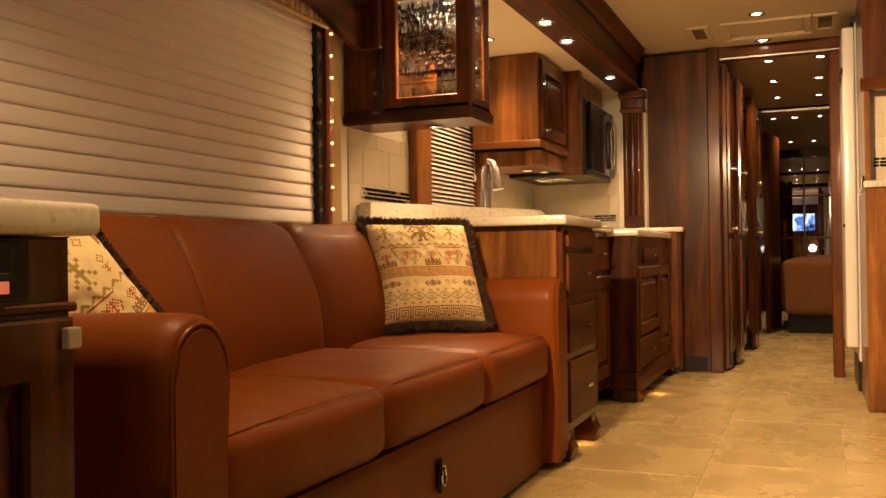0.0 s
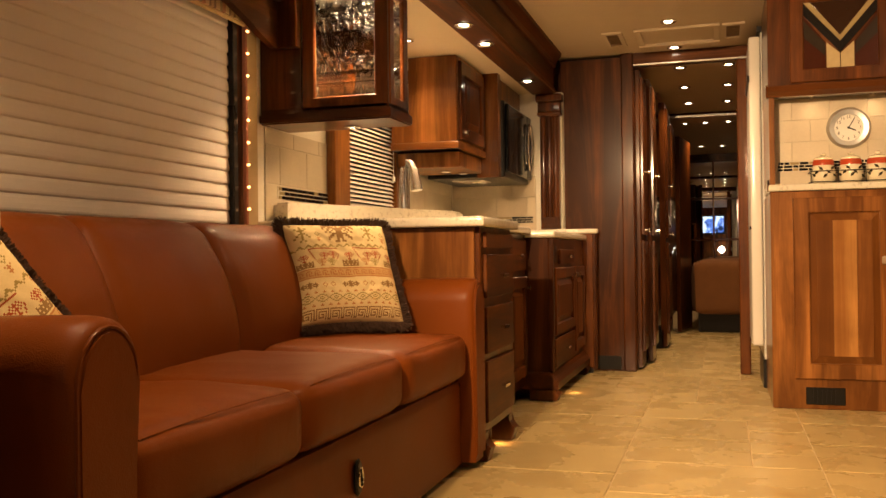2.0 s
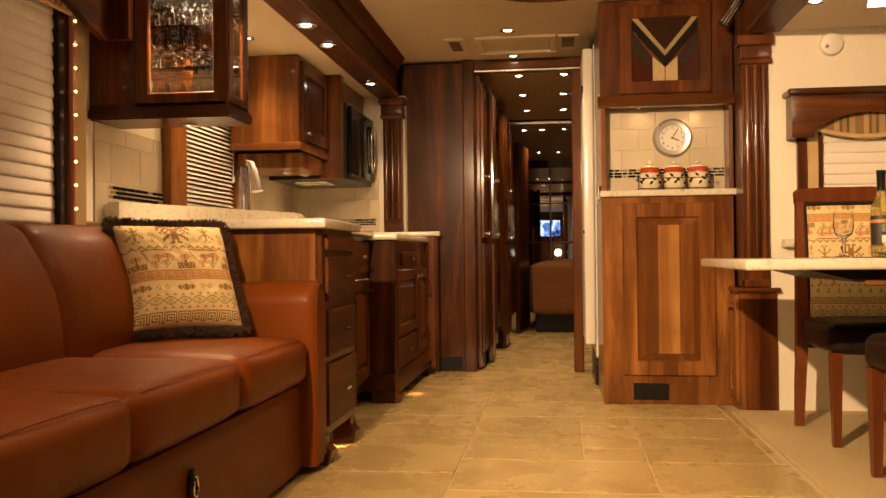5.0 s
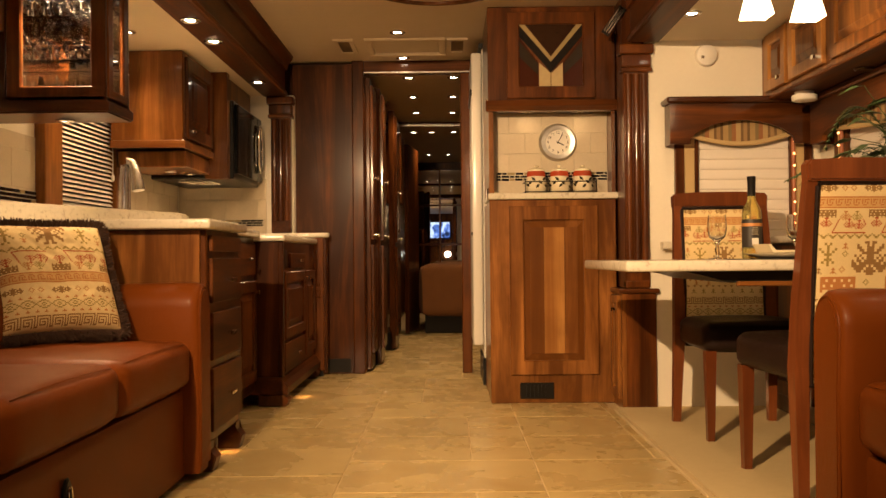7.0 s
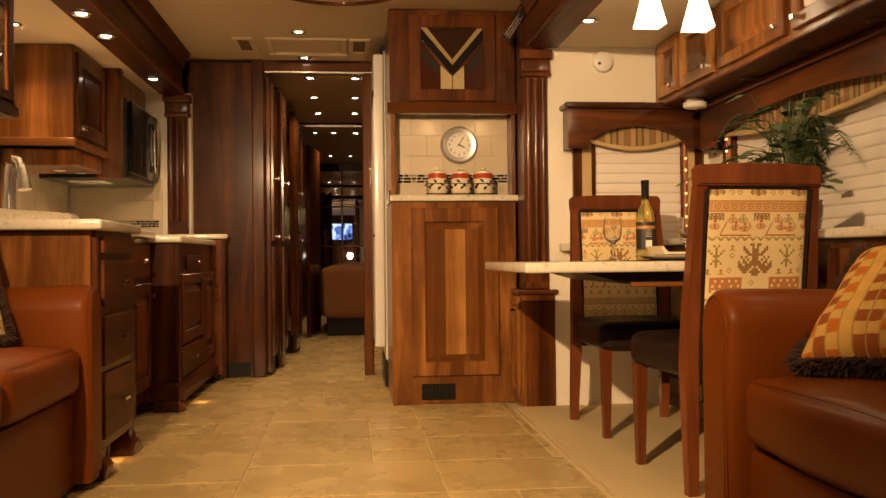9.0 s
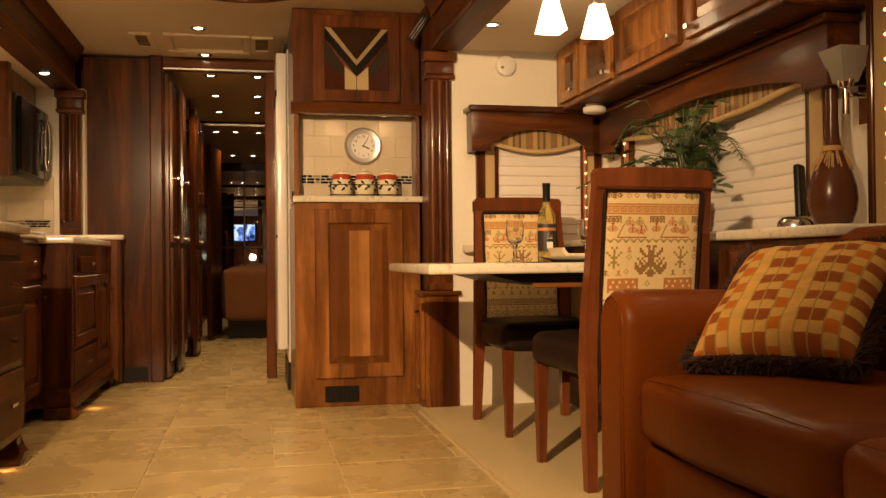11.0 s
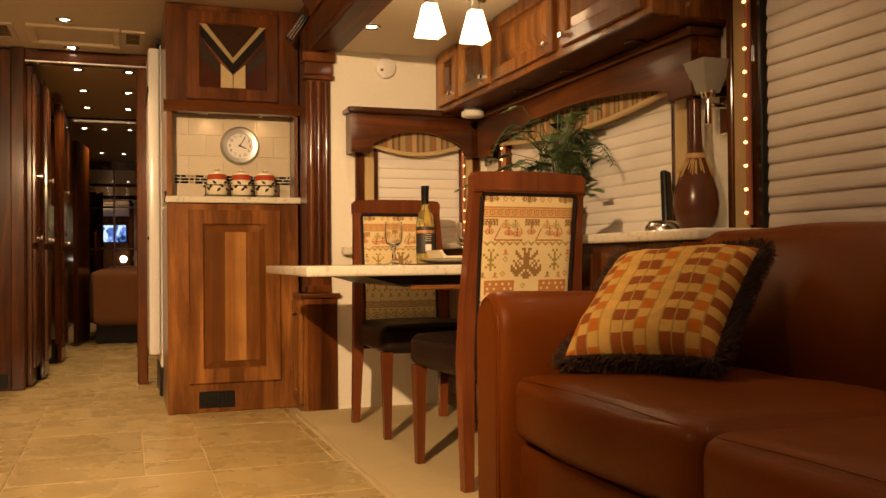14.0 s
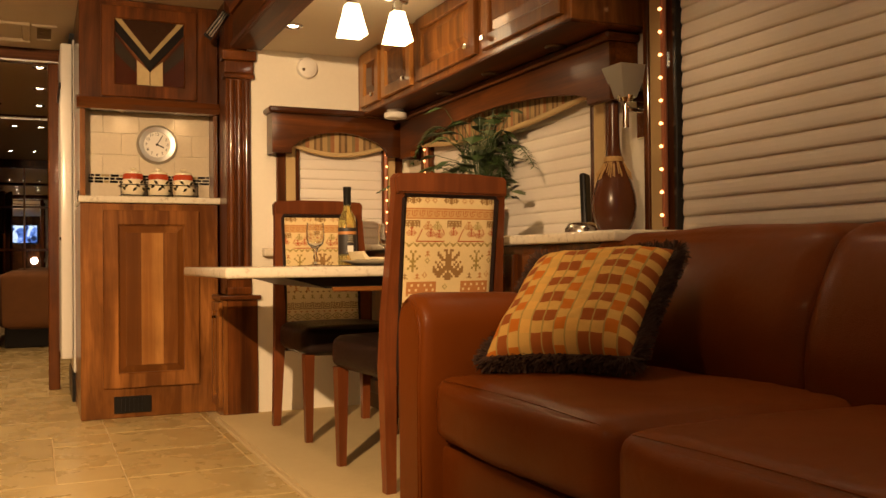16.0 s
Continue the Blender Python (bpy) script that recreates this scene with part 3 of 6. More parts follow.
sink_cab = thing("sink_cabinet", (-1.3, 4.2, 0), "dark walnut recessed sink cabinet with panelled doors", "cabinet")
part("body", box(-1.78, -1.02, 3.785, 4.74, 0.08, 0.879, 0.003, 1), WALNUT, sink_cab)
for a, c in ((3.83, 4.25), (4.28, 4.70)):
    door(sink_cab, "+x", -1.02, a, c, 0.14, 0.66, WALNUT, WALNUT, (c - 0.03, 0.6))
    drawer(sink_cab, "+x", -1.02, a, c, 0.69, 0.85, WALNUT_Y)
part("kick", box(-1.7, -1.08, 3.8, 4.73, 0.0, 0.08), WALNUT, sink_cab)

oven_cab = thing("appliance_cabinet", (-1.3, 5.3, 0), "dark walnut furniture-style kitchen cabinet with bracket feet", "cabinet")
part("body", box(-1.78, -0.885, 4.745, 5.90, 0.09, 0.862, 0.004, 1), WALNUT, oven_cab)
part("base_moulding", extrude([(-1.2, 0.06), (-0.85, 0.06), (-0.845, 0.10), (-0.87, 0.125), (-0.88, 0.15), (-1.2, 0.15)], "y", 4.72, 5.92, 0.006), WALNUT_Y, oven_cab)
for y in (4.72, 5.80):
    part("foot", extrude([(-1.0, 0.0), (-0.86, 0.0), (-0.845, 0.03), (-0.87, 0.062), (-1.0, 0.062)], "y", y, y + 0.12, 0.006), WALNUT, oven_cab)
part("corner_post", box(-0.90, -0.868, 4.74, 4.77, 0.15, 0.862, 0.008, 2), WALNUT, oven_cab)
door(oven_cab, "+x", -0.885, 4.80, 5.45, 0.34, 0.70, WALNUT, WALNUT, (5.36, 0.655))
door(oven_cab, "+x", -0.885, 5.47, 5.86, 0.19, 0.70, WALNUT, WALNUT, (5.50, 0.655))
drawer(oven_cab, "+x", -0.885, 4.80, 5.45, 0.17, 0.32, WALNUT_Y)
drawer(oven_cab, "+x", -0.885, 4.98, 5.45, 0.72, 0.80, WALNUT_Y)
part("switch_plate", box(-0.884, -0.876, 4.82, 4.90, 0.73, 0.82, 0.002, 1), BLACK, oven_cab, "black switch plate")

end_cab = thing("end_cabinet", (-1.2, 5.97, 0), "narrow dark walnut cabinet beside the tall panel", "cabinet")
part("body", box(-1.7, -0.82, 5.905, 5.968, 0.04, 0.905, 0.003, 1), WALNUT, end_cab)
part("post", box(-0.835, -0.80, 5.925, 5.968, 0.02, 0.905, 0.006, 2), WALNUT, end_cab)
part("plinth", box(-1.6, -0.83, 5.92, 5.965, 0.0, 0.04), BLACK, end_cab)


def slab(name, rows, label, m=STONE):
    return tagged(part(name, boxes(rows, 0.010, 3), m, None, smooth=True), label, "worktop")


slab("peninsula_worktop", [(-1.785, -0.845, 3.20, 3.80, 0.880, 0.916)], "polished cream stone worktop of the peninsula")
slab("sink_worktop", [(-1.785, -0.98, 3.802, 4.71, 0.880, 0.916)], "polished cream stone worktop round the sink")
slab("range_worktop", [(-1.785, -0.855, 4.715, 5.895, 0.863, 0.897)], "polished cream stone worktop beside the range")
slab("end_worktop", [(-1.7, -0.785, 5.90, 5.966, 0.906, 0.938)], "polished cream stone top of the narrow cabinet")
ledge = bmesh.new()
extrude([(-1.78, 3.36), (-1.70, 3.33), (-1.30, 4.40), (-1.30, 4.52), (-1.38, 4.52)], "z", 0.917, 0.998, 0.01, ledge)
tagged(part("bar_ledge", ledge, STONE, None), "raised cream stone ledge in front of the sink", "worktop")
# ---- beams, pilasters, hall ----
def beam(name, x0, x1, y0, y1, s, label):
    S = thing(name, ((x0 + x1) / 2, y0, 1.83), label, "beam", kind="structure")
    part("soffit", box(x0, x1, y0, y1, 1.830, 1.848), WALNUT_Y, S)
    xin = x1 if s < 0 else x0
    part("fascia", box(min(xin, xin + s * 0.03), max(xin, xin + s * 0.03), y0, y1, 1.8485, 2.088), WALNUT_Y, S)
    k = -s
    prof = [(xin - k * 0.006, 2.0), (xin + k * 0.015, 2.0), (xin + k * 0.02, 2.03), (xin + k * 0.05, 2.07), (xin + k * 0.055, 2.089), (xin - k * 0.006, 2.089)]
    part("crown", extrude(prof, "y", y0, y1), WALNUT_Y, S)
    prof = [(xin - k * 0.006, 1.833), (xin + k * 0.012, 1.833), (xin + k * 0.016, 1.85), (xin + k * 0.004, 1.87), (xin - k * 0.006, 1.87)]
    part("bead", extrude(prof, "y", y0, y1), WALNUT_Y, S)


beam("beam_left", -1.20, -1.06, -2.3, 5.9, -1, "dark walnut ceiling beam with crown moulding")
beam("beam_right", 0.91, 1.05, -2.3, 4.5, 1, "dark walnut ceiling beam along the dinette")


def pilaster(x0, x1, y0, y1, z0, z1, label):
    S = thing("pilaster", ((x0 + x1) / 2, y0, z0), label, "pilaster", kind="structure")
    part("shaft", box(x0 + 0.012, x1 - 0.012, y0, y1, z0, z1 - 0.1, 0.004, 1), WALNUT, S)
    w = (x1 - x0 - 0.03) / 3
    for i in range(3):
        c = x0 + 0.015 + w * (i + 0.5)
        part("reed", lathe([(w * 0.45, z0 + 0.08), (w * 0.45, z1 - 0.15)], (c, y0, 0), 12), WALNUT, S, smooth=True)
    for k, (g, a, c) in enumerate(((-0.012, z0, z0 + 0.04), (0.005, z1 - 0.14, z1 - 0.115), (0.0, z1 - 0.115, z1 - 0.05), (0.012, z1 - 0.05, z1))):
        part("capital" if k else "plinth", box(x0 - g, x1 + g, y0 - 0.015 - g, y1, a, c, 0.008, 2), WALNUT, S)


pilaster(-1.17, -1.02, 5.91, 5.968, 0.94, 1.829, "reeded dark walnut pilaster by the tall panel")
pilaster(0.872, 1.02, 4.545, 4.60, 0.607, 1.829, "reeded dark walnut pilaster at the dinette end")

tall = thing("tall_panel", (-0.8, 6.08, 0), "tall dark walnut veneer panel with floor grille", "panel", kind="structure")
part("board", box(-1.04, -0.63, 6.052, 6.12, 0.0, 2.07, 0.003, 1), WALNUT, tall)
part("edge_post", box(-0.64, -0.56, 6.035, 6.13, 0.0, 2.09, 0.008, 2), WALNUT, tall)
part("grille", box(-0.83, -0.66, 6.044, 6.052, 0.012, 0.10, 0.002, 1), plain("matte_black", (0.012, 0.011, 0.010), 0.85, 0, 0.1, 20, 0), tall, "black air grille")
header = thing("hall_header", (-0.25, 6.1, 2.0), "dark walnut header with bright metal edge", "header", kind="structure")
part("board", box(-0.56, 0.26, 6.06, 6.12, 2.018, 2.09), WALNUT_X, header)
part("edge_strip", box(-0.56, 0.26, 6.05, 6.125, 2.005, 2.018, 0.002, 1), STEEL, header, "steel edge strip")


def hall_door(y0, y1, x, label, top=2.0):
    S = thing("hall_door", (x, (y0 + y1) / 2, 0), label, "door", "doors along the hall")
    part("slab", box(x - 0.05, x, y0, y1, 0.012, top, 0.006, 2), WALNUT, S)
    door(S, "+x", x, y0 + 0.03, y1 - 0.03, 0.12, 0.86, WALNUT, WALNUT, rail=0.09)
    door(S, "+x", x, y0 + 0.03, y1 - 0.03, 0.90, top - 0.05, WALNUT, WALNUT, rail=0.09)
    part("plinth", box(x - 0.2, x - 0.03, y0, y1, 0.0, 0.15), BLACK, S)
    for z in (0.93, 1.32):
        part("handle", lathe([(0.008, 0), (0.008, 0.02), (0.018, 0.026), (0.018, 0.036), (0.0, 0.042)], (x + 0.02, y0 + 0.06, z), 12, axis="x"), CHROME, S, "chrome knob", smooth=True)


hall_door(6.15, 6.50, -0.53, "dark walnut pantry door in the hall")
hall_door(6.52, 6.86, -0.49, "dark walnut closet door in the hall")
hall_door(7.55, 8.07, -0.45, "dark walnut closet door near the bedroom")
door_open = thing("open_door", (-0.4, 9.2, 0), "dark walnut bedroom door standing open", "door")
part("slab", turned(box(-0.02, 0.02, 0, 0.6, 0.02, 1.9, 0.006, 2), pose(-0.42, 9.0, 0, 0, 0, -8)), WALNUT, door_open)
right_jamb = thing("hall_jamb", (0.16, 6.08, 0), "dark walnut door jamb beside the refrigerator", "jamb", kind="structure")
part("post", box(0.085, 0.15, 6.03, 6.13, 0.0, 2.0, 0.008, 2), WALNUT, right_jamb)
for x in (0.153, 0.168):
    part("steel_channel", lathe([(0.009, 0.20), (0.009, 1.95)], (x, 6.02, 0), 12), STEEL, right_jamb, "bright steel channel", smooth=True)

fridge = thing("refrigerator", (0.5, 5.5, 0), "white enamel refrigerator with black top vent", "refrigerator")
part("body", box(0.206, 0.88, 5.46, 6.02, 0.16, 2.03, 0.01, 2), WHITE, fridge)
for z0, z1 in ((0.24, 2.00),):
    d = part("door", box(0.143, 0.205, 5.44, 5.99, z0, z1, 0.012, 3), WHITE, fridge, smooth=True)
part("latch", box(0.135, 0.145, 5.44, 5.93, 1.74, 1.78, 0.003, 1), BLACK, fridge, "black latch")
part("latch", box(0.135, 0.145, 5.44, 5.46, 0.90, 0.92, 0.003, 1), BLACK, fridge, "black latch")
part("kick_grille", box(0.20, 0.8, 5.46, 5.99, 0.0, 0.16), BLACK, fridge, "black kick grille")
part("top_vent", box(0.19, 0.8, 5.46, 5.99, 2.03, 2.06), BLACK, fridge, "black vent strip")

# ---- pantry with niche ----
Y = 4.77
pantry = thing("pantry_cabinet", (0.55, 5.0, 0), "warm cherry pantry cabinet with lit tiled niche", "cabinet")
part("lower_body", box(0.215, 0.88, Y, 5.42, 0.0, 1.07, 0.004, 1), CHERRY, pantry)
part("upper_body", box(0.212, 0.885, Y, 5.42, 1.57, 2.088, 0.004, 1), WALNUT, pantry)
part("niche_side", box(0.215, 0.24, Y + 0.003, 5.40, 1.105, 1.57), CHERRY, pantry)
part("niche_side", box(0.86, 0.88, Y + 0.003, 5.40, 1.105, 1.57), CHERRY, pantry)
part("light_rail", extrude([(Y - 0.02, 1.535), (Y - 0.03, 1.56), (Y - 0.022, 1.59), (Y + 0.03, 1.59), (Y + 0.03, 1.535)], "x", 0.20, 0.895), WALNUT_X, pantry)
part("niche_soffit", box(0.22, 0.88, Y + 0.03, 5.2, 1.55, 1.569), WALNUT_X, pantry)
pd = door(pantry, "-y", Y, 0.318, 0.782, 0.15, 1.035, CHERRY, CHERRY_MID, rail=0.075)
for x0, x1, m in ((0.425, 0.497, CHERRY_MID), (0.497, 0.605, CHERRY_LIGHT), (0.605, 0.675, CHERRY_MID)):
    part("plank", box(x0, x1 - 0.0015, Y - 0.0215, Y - 0.017, 0.262, 0.922, 0.001, 1), m, pd)
part("vent", box(0.367, 0.545, Y - 0.008, Y, 0.024, 0.108, 0.003, 1), BLACK, pantry, "black floor vent")
for i in range(6):
    part("vent_slat", box(0.40 + i * 0.02, 0.408 + i * 0.02, Y - 0.012, Y - 0.008, 0.035, 0.095), BLACK, pantry)
ud = door(pantry, "-y", Y, 0.314, 0.776, 1.600, 2.055, WALNUT, WALNUT, rail=0.065, pane="open")
for z in (1.10, 1.57):
    part("hinge", box(0.20, 0.213, Y - 0.02, Y + 0.02, z - 0.03, z + 0.03, 0.004, 2), CHROME, pantry, "chrome catch")


def flat(points, y0, y1):
    return extrude(points, "y", y0, y1)


def art_glass(name, color, rough=0.15):
    return plain(name, color, rough, 0, 0.25, 25, 0.1)


AMBER, CREAMG, REDG, SMOKE, GOLD = (art_glass("amber_glass", (0.03, 0.012, 0.006)), art_glass("cream_glass", (0.50, 0.39, 0.21)), art_glass("red_glass", (0.05, 0.011, 0.005)),
                                    art_glass("smoke_glass", (0.03, 0.022, 0.016)), art_glass("gold_glass", (0.36, 0.27, 0.13)))
gx0, gx1, gz0, gz1, gm = 0.379, 0.711, 1.665, 1.99, 0.545
tip = 1.79
for pts, m in (
        ([(gx0, gz1), (gx0 + 0.03, gz1), (gm, tip + 0.032), (gx1 - 0.03, gz1), (gx1, gz1), (gm, tip + 0.004)], GOLD),
        ([(gx0, gz1 - 0.004), (gm, tip + 0.001), (gx1, gz1 - 0.004), (gx1, gz1 - 0.06), (gm, tip - 0.05), (gx0, gz1 - 0.06)], BLACK_GLASS),
        ([(gx0 + 0.034, gz1), (gx1 - 0.034, gz1), (gm, tip + 0.036)], AMBER),
        ([(gx0, gz1 - 0.064), (gm - 0.065, tip + 0.0), (gm - 0.065, gz0), (gx0, gz0)], REDG),
        ([(gx1, gz1 - 0.064), (gm + 0.065, tip + 0.0), (gm + 0.065, gz0), (gx1, gz0)], REDG),
        ([(gx0, gz1 - 0.085), (gm - 0.068, tip - 0.004), (gm - 0.068, gz0 + 0.06), (gx0, gz1 - 0.17)], SMOKE),
        ([(gx1, gz1 - 0.085), (gm + 0.068, tip - 0.004), (gm + 0.068, gz0 + 0.06), (gx1, gz1 - 0.17)], SMOKE),
        ([(gm - 0.062, tip - 0.0), (gm - 0.002, tip - 0.055), (gm - 0.002, gz0), (gm - 0.062, gz0)], CREAMG),
        ([(gm + 0.062, tip - 0.0), (gm + 0.002, tip - 0.055), (gm + 0.002, gz0), (gm + 0.062, gz0)], CREAMG)):
    k = 0.002 if m is SMOKE else 0
    part("pane", flat(pts, Y - 0.008 - k, Y - 0.002), m, ud)
tagged(part("niche_shelf", box(0.205, 0.91, Y - 0.025, 5.2, 1.071, 1.104, 0.008, 2), STONE, None), "cream stone shelf of the tiled niche", "shelf")

part("filler_panel", box(0.888, 1.0, 4.61, 4.768, 0.61, 2.088), WALNUT, pantry)
stub = thing("low_cabinet", (0.94, 4.66, 0), "low dark walnut cabinet under the dinette table end", "cabinet")
part("carcass", box(0.885, 1.036, 4.545, 4.766, 0.0, 0.58, 0.003, 1), WALNUT, stub)
part("cap", box(0.845, 1.05, 4.525, 4.766, 0.581, 0.605, 0.006, 2), WALNUT_X, stub)
door(stub, "-x", 0.862, 4.56, 4.755, 0.05, 0.57, CHERRY, CHERRY, (4.60, 0.5), rail=0.045)
part("side", box(0.862, 0.884, 4.545, 4.766, 0.0, 0.58), CHERRY, stub)

latch_bar = thing("slide_latch", (0.85, 4.60, 1.97), "chrome slide-out latch on the walnut corner", "latch")
part("plate", turned(box(-0.022, 0.022, 0.0, 0.008, -0.085, 0.085, 0.004, 2), pose(0.850, 4.598, 1.965, 0, 35, 0)), BLACK, latch_bar, "dark back plate")
for d in (-0.013, 0.0, 0.013):
    part("rod", turned(lathe([(0.0, -0.075), (0.005, -0.072), (0.005, 0.072), (0.0, 0.075)], (d, -0.004, 0.0), 10), pose(0.850, 4.596, 1.965, 0, 35, 0)), CHROME, latch_bar, "bright chrome rod", smooth=True)

# ---- blinds and windows ----
PITCH = 0.05


def pleated(parent, face, plane, u0, u1, z0, z1, pitch=0.05, depth=0.0065):
    at = on_face(face, plane)
    n = max(3, int(round((z1 - z0) / pitch)))
    step = (z1 - z0) / n
    bm = bmesh.new()
    rows = []
    for i in range(n):
        z = z0 + i * step
        for f, d in ((0.0, 0.004), (0.10, 0.8), (0.22, 1.0), (0.5, 0.86), (0.8, 0.5), (0.97, 0.12)):
            rows.append((z + f * step, d * depth + 0.004))
    k = 10
    vs = [[bm.verts.new(at(u0 + (u1 - u0) * j / k, d + 0.0015 * noise.noise(Vector((j * 1.3, z * 9, 4))), z)) for j in range(k + 1)] for z, d in rows]
    for p, q in zip(vs, vs[1:]):
        for j in range(k):
            bm.faces.new((p[j], p[j + 1], q[j + 1], q[j]))
    return part("blind", bm, BLIND, parent, "pleated off-white shade, let down", smooth=False)


def rope(parent, face, plane, u, z0, z1, n):
    at = on_face(face, plane)
    r = part("rope_light", tube([at(u, 0.02, z0), at(u, 0.02, z1)], 0.010, 8), CHROME_TUBE, parent, "string of tiny warm lights")
    for i in range(n):
        z = z0 + (z1 - z0) * (i + 0.5) / n
        o = part("bulb", lathe([(0.0, -0.006), (0.005, -0.0035), (0.0065, 0), (0.005, 0.0035), (0.0, 0.006)], at(u, 0.033, z), 8), DOT, r, smooth=True)


CHROME_TUBE = glow("rope_tube_glow", (0.30, 0.09, 0.03), 0.10)

win_a = thing("window_1", (XL, 1.5, 0.9), "large side window with off-white pleated shade down", "window", kind="structure")
pleated(win_a, "+x", XL, -1.0, 3.012, 0.80, 1.74, PITCH)
part("window_frame", box(XL, XL + 0.03, 3.013, 3.046, 0.70, 1.849, 0.003, 1), BLACK, win_a, "black frame edge")
part("window_casing", box(XL, XL + 0.022, 3.048, 3.116, 0.70, 1.849, 0.004, 1), WALNUT, win_a)
part("fabric_strip", box(XL, XL + 0.03, 3.118, 3.198, 0.70, 1.849, 0.004, 1), TAN, win_a, "tan padded fabric strip")
rope(win_a, "+x", XL + 0.02, 3.082, 0.83, 1.68, 10)
val_a = thing("window_valance", (-1.7, 1.5, 1.7), "dark walnut window valance with striped cloth edge", "valance")
pts = [(-1.2, 1.705), (2.72, 1.705), (2.88, 1.69), (3.0, 1.66), (3.10, 1.625), (3.20, 1.60), (3.259, 1.60), (3.259, 1.848), (-1.2, 1.848)]
part("board", extrude(pts, "x", -1.715, -1.685, 0.003), WALNUT_Y, val_a)
part("return_board", box(-1.684, -1.60, 3.22, 3.259, 1.60, 1.848, 0.003, 1), WALNUT, val_a)
part("cornice", box(-1.684, -1.65, -1.2, 3.219, 1.78, 1.848, 0.006, 2), WALNUT_Y, val_a)
part("cloth_edge", box(-1.745, -1.72, -1.2, 3.05, 1.66, 1.80), STRIPE_Y, val_a, "striped cloth")
part("cord", tube([(-1.735, -1.2 + 4.25 * i / 8, 1.655) for i in range(9)], 0.008, 8), TAN, val_a, "tan welt")

# kitchen window with a venetian blind
win_k = thing("window_2", (XL, 4.4, 1.05), "kitchen window with cream slatted blind", "window", kind="structure")
part("backing", box(XL, XL + 0.004, 4.08, 4.78, 1.0, 1.50), BLACK, win_k, "dark glass")
for y0, y1 in ((3.90, 4.08), (4.735, 4.83)):
    part("window_casing", box(XL, XL + 0.05, y0, y1, 1.0, 1.82, 0.006, 2), CHERRY, win_k)
part("window_head", box(XL, XL + 0.05, 4.081, 4.734, 1.49, 1.56, 0.006, 2), CHERRY_Y, win_k)
for i in range(22):
    z = 1.005 + i * 0.022
    part("slat", extrude([(XL + 0.034, z), (XL + 0.018, z + 0.0145), (XL + 0.016, z + 0.0135), (XL + 0.032, z - 0.001)], "y", 4.085, 4.73), BLIND, win_k)
part("cord", tube([(XL + 0.045, 4.70, 1.48), (XL + 0.045, 4.70, 1.2)], 0.002, 6), BLIND, win_k)
part("tassel", lathe([(0.003, 0), (0.010, 0.01), (0.008, 0.03), (0.003, 0.04)], (XL + 0.045, 4.70, 1.18), 10), BLIND, win_k)

# ---- glass-fronted cabinet over the peninsula ----
GX, GY0, GY1, GZ = -1.235, 3.27, 3.50, 1.31
gc = thing("glass_cabinet", (-1.5, 3.4, GZ), "dark walnut hanging cabinet with lit glass doors", "cabinet")
part("floor_board", box(-1.785, GX, GY0, GY1, GZ + 0.03, GZ + 0.055), WALNUT_X, gc)
part("light_rail", extrude([(-1.785, GY0 - 0.012), (GX + 0.012, GY0 - 0.012), (GX + 0.012, GY1 + 0.01), (-1.785, GY1 + 0.01)], "z", GZ - 0.005, GZ + 0.0395, 0.006), WALNUT_X, gc)
part("side_panel", box(-1.785, -1.605, GY0, GY0 + 0.018, GZ + 0.055, 1.848), WALNUT, gc)
part("back_panel", box(-1.785, GX, GY1 - 0.012, GY1, GZ + 0.055, 1.848), MIRROR, gc, "mirrored back")
gd = door(gc, "-y", GY0 + 0.02, -1.602, GX - 0.005, GZ + 0.04, 1.848, WALNUT, WALNUT, rail=0.055, pane="open")
pane = part("pane", box(-1.55, GX - 0.058, GY0 + 0.008, GY0 + 0.012, GZ + 0.09, 1.775), GLASS, gd)
pane.visible_shadow = False
gs = door(gc, "+x", GX - 0.02, GY0 + 0.02, GY1 - 0.002, GZ + 0.04, 1.848, WALNUT, WALNUT, rail=0.05, pane="open")
pane = part("pane", box(GX - 0.014, GX - 0.010, GY0 + 0.07, GY1 - 0.05, GZ + 0.085, 1.78), GLASS, gs)
pane.visible_shadow = False
for z in (1.50, 1.66):
    sh = part("shelf", box(-1.74, GX - 0.03, GY0 + 0.03, GY1 - 0.02, z, z + 0.006), GLASS, gc, "clear glass shelf")
    sh.visible_shadow = False
CRYSTAL = glass("crystal", (1, 0.99, 0.96), 0.0)
tumbler = [(0.0, 0.0), (0.024, 0.0), (0.028, 0.004), (0.033, 0.09), (0.031, 0.09), (0.026, 0.012), (0.0, 0.010)]
goblet = [(0.0, 0.0), (0.030, 0.0), (0.030, 0.003), (0.005, 0.008), (0.004, 0.06), (0.018, 0.075), (0.033, 0.10), (0.036, 0.13), (0.032, 0.155), (0.030, 0.155), (0.034, 0.13), (0.031, 0.10), (0.016, 0.079), (0.0, 0.072)]
rnd = random.Random(3)
first = {}
for z, prof in ((1.366, tumbler), (1.507, goblet), (1.667, goblet)):
    for i in range(7):
        for j in range(2):
            p = (-1.66 + i * 0.062 + rnd.uniform(-0.008, 0.008), GY0 + 0.075 + j * 0.085, z)
            key = len(prof)
            if key not in first:
                first[key] = tagged(part("drinking_glass", lathe(prof, (0, 0, 0), 14), CRYSTAL, None, smooth=True), "clear crystal drinking glass in the lit cabinet", "glass", "glasses in the cabinet")
                first[key].visible_shadow = False
                first[key].matrix_basis = Matrix.Translation(p)
            else:
                copy_thing(first[key], Matrix.Translation(p))

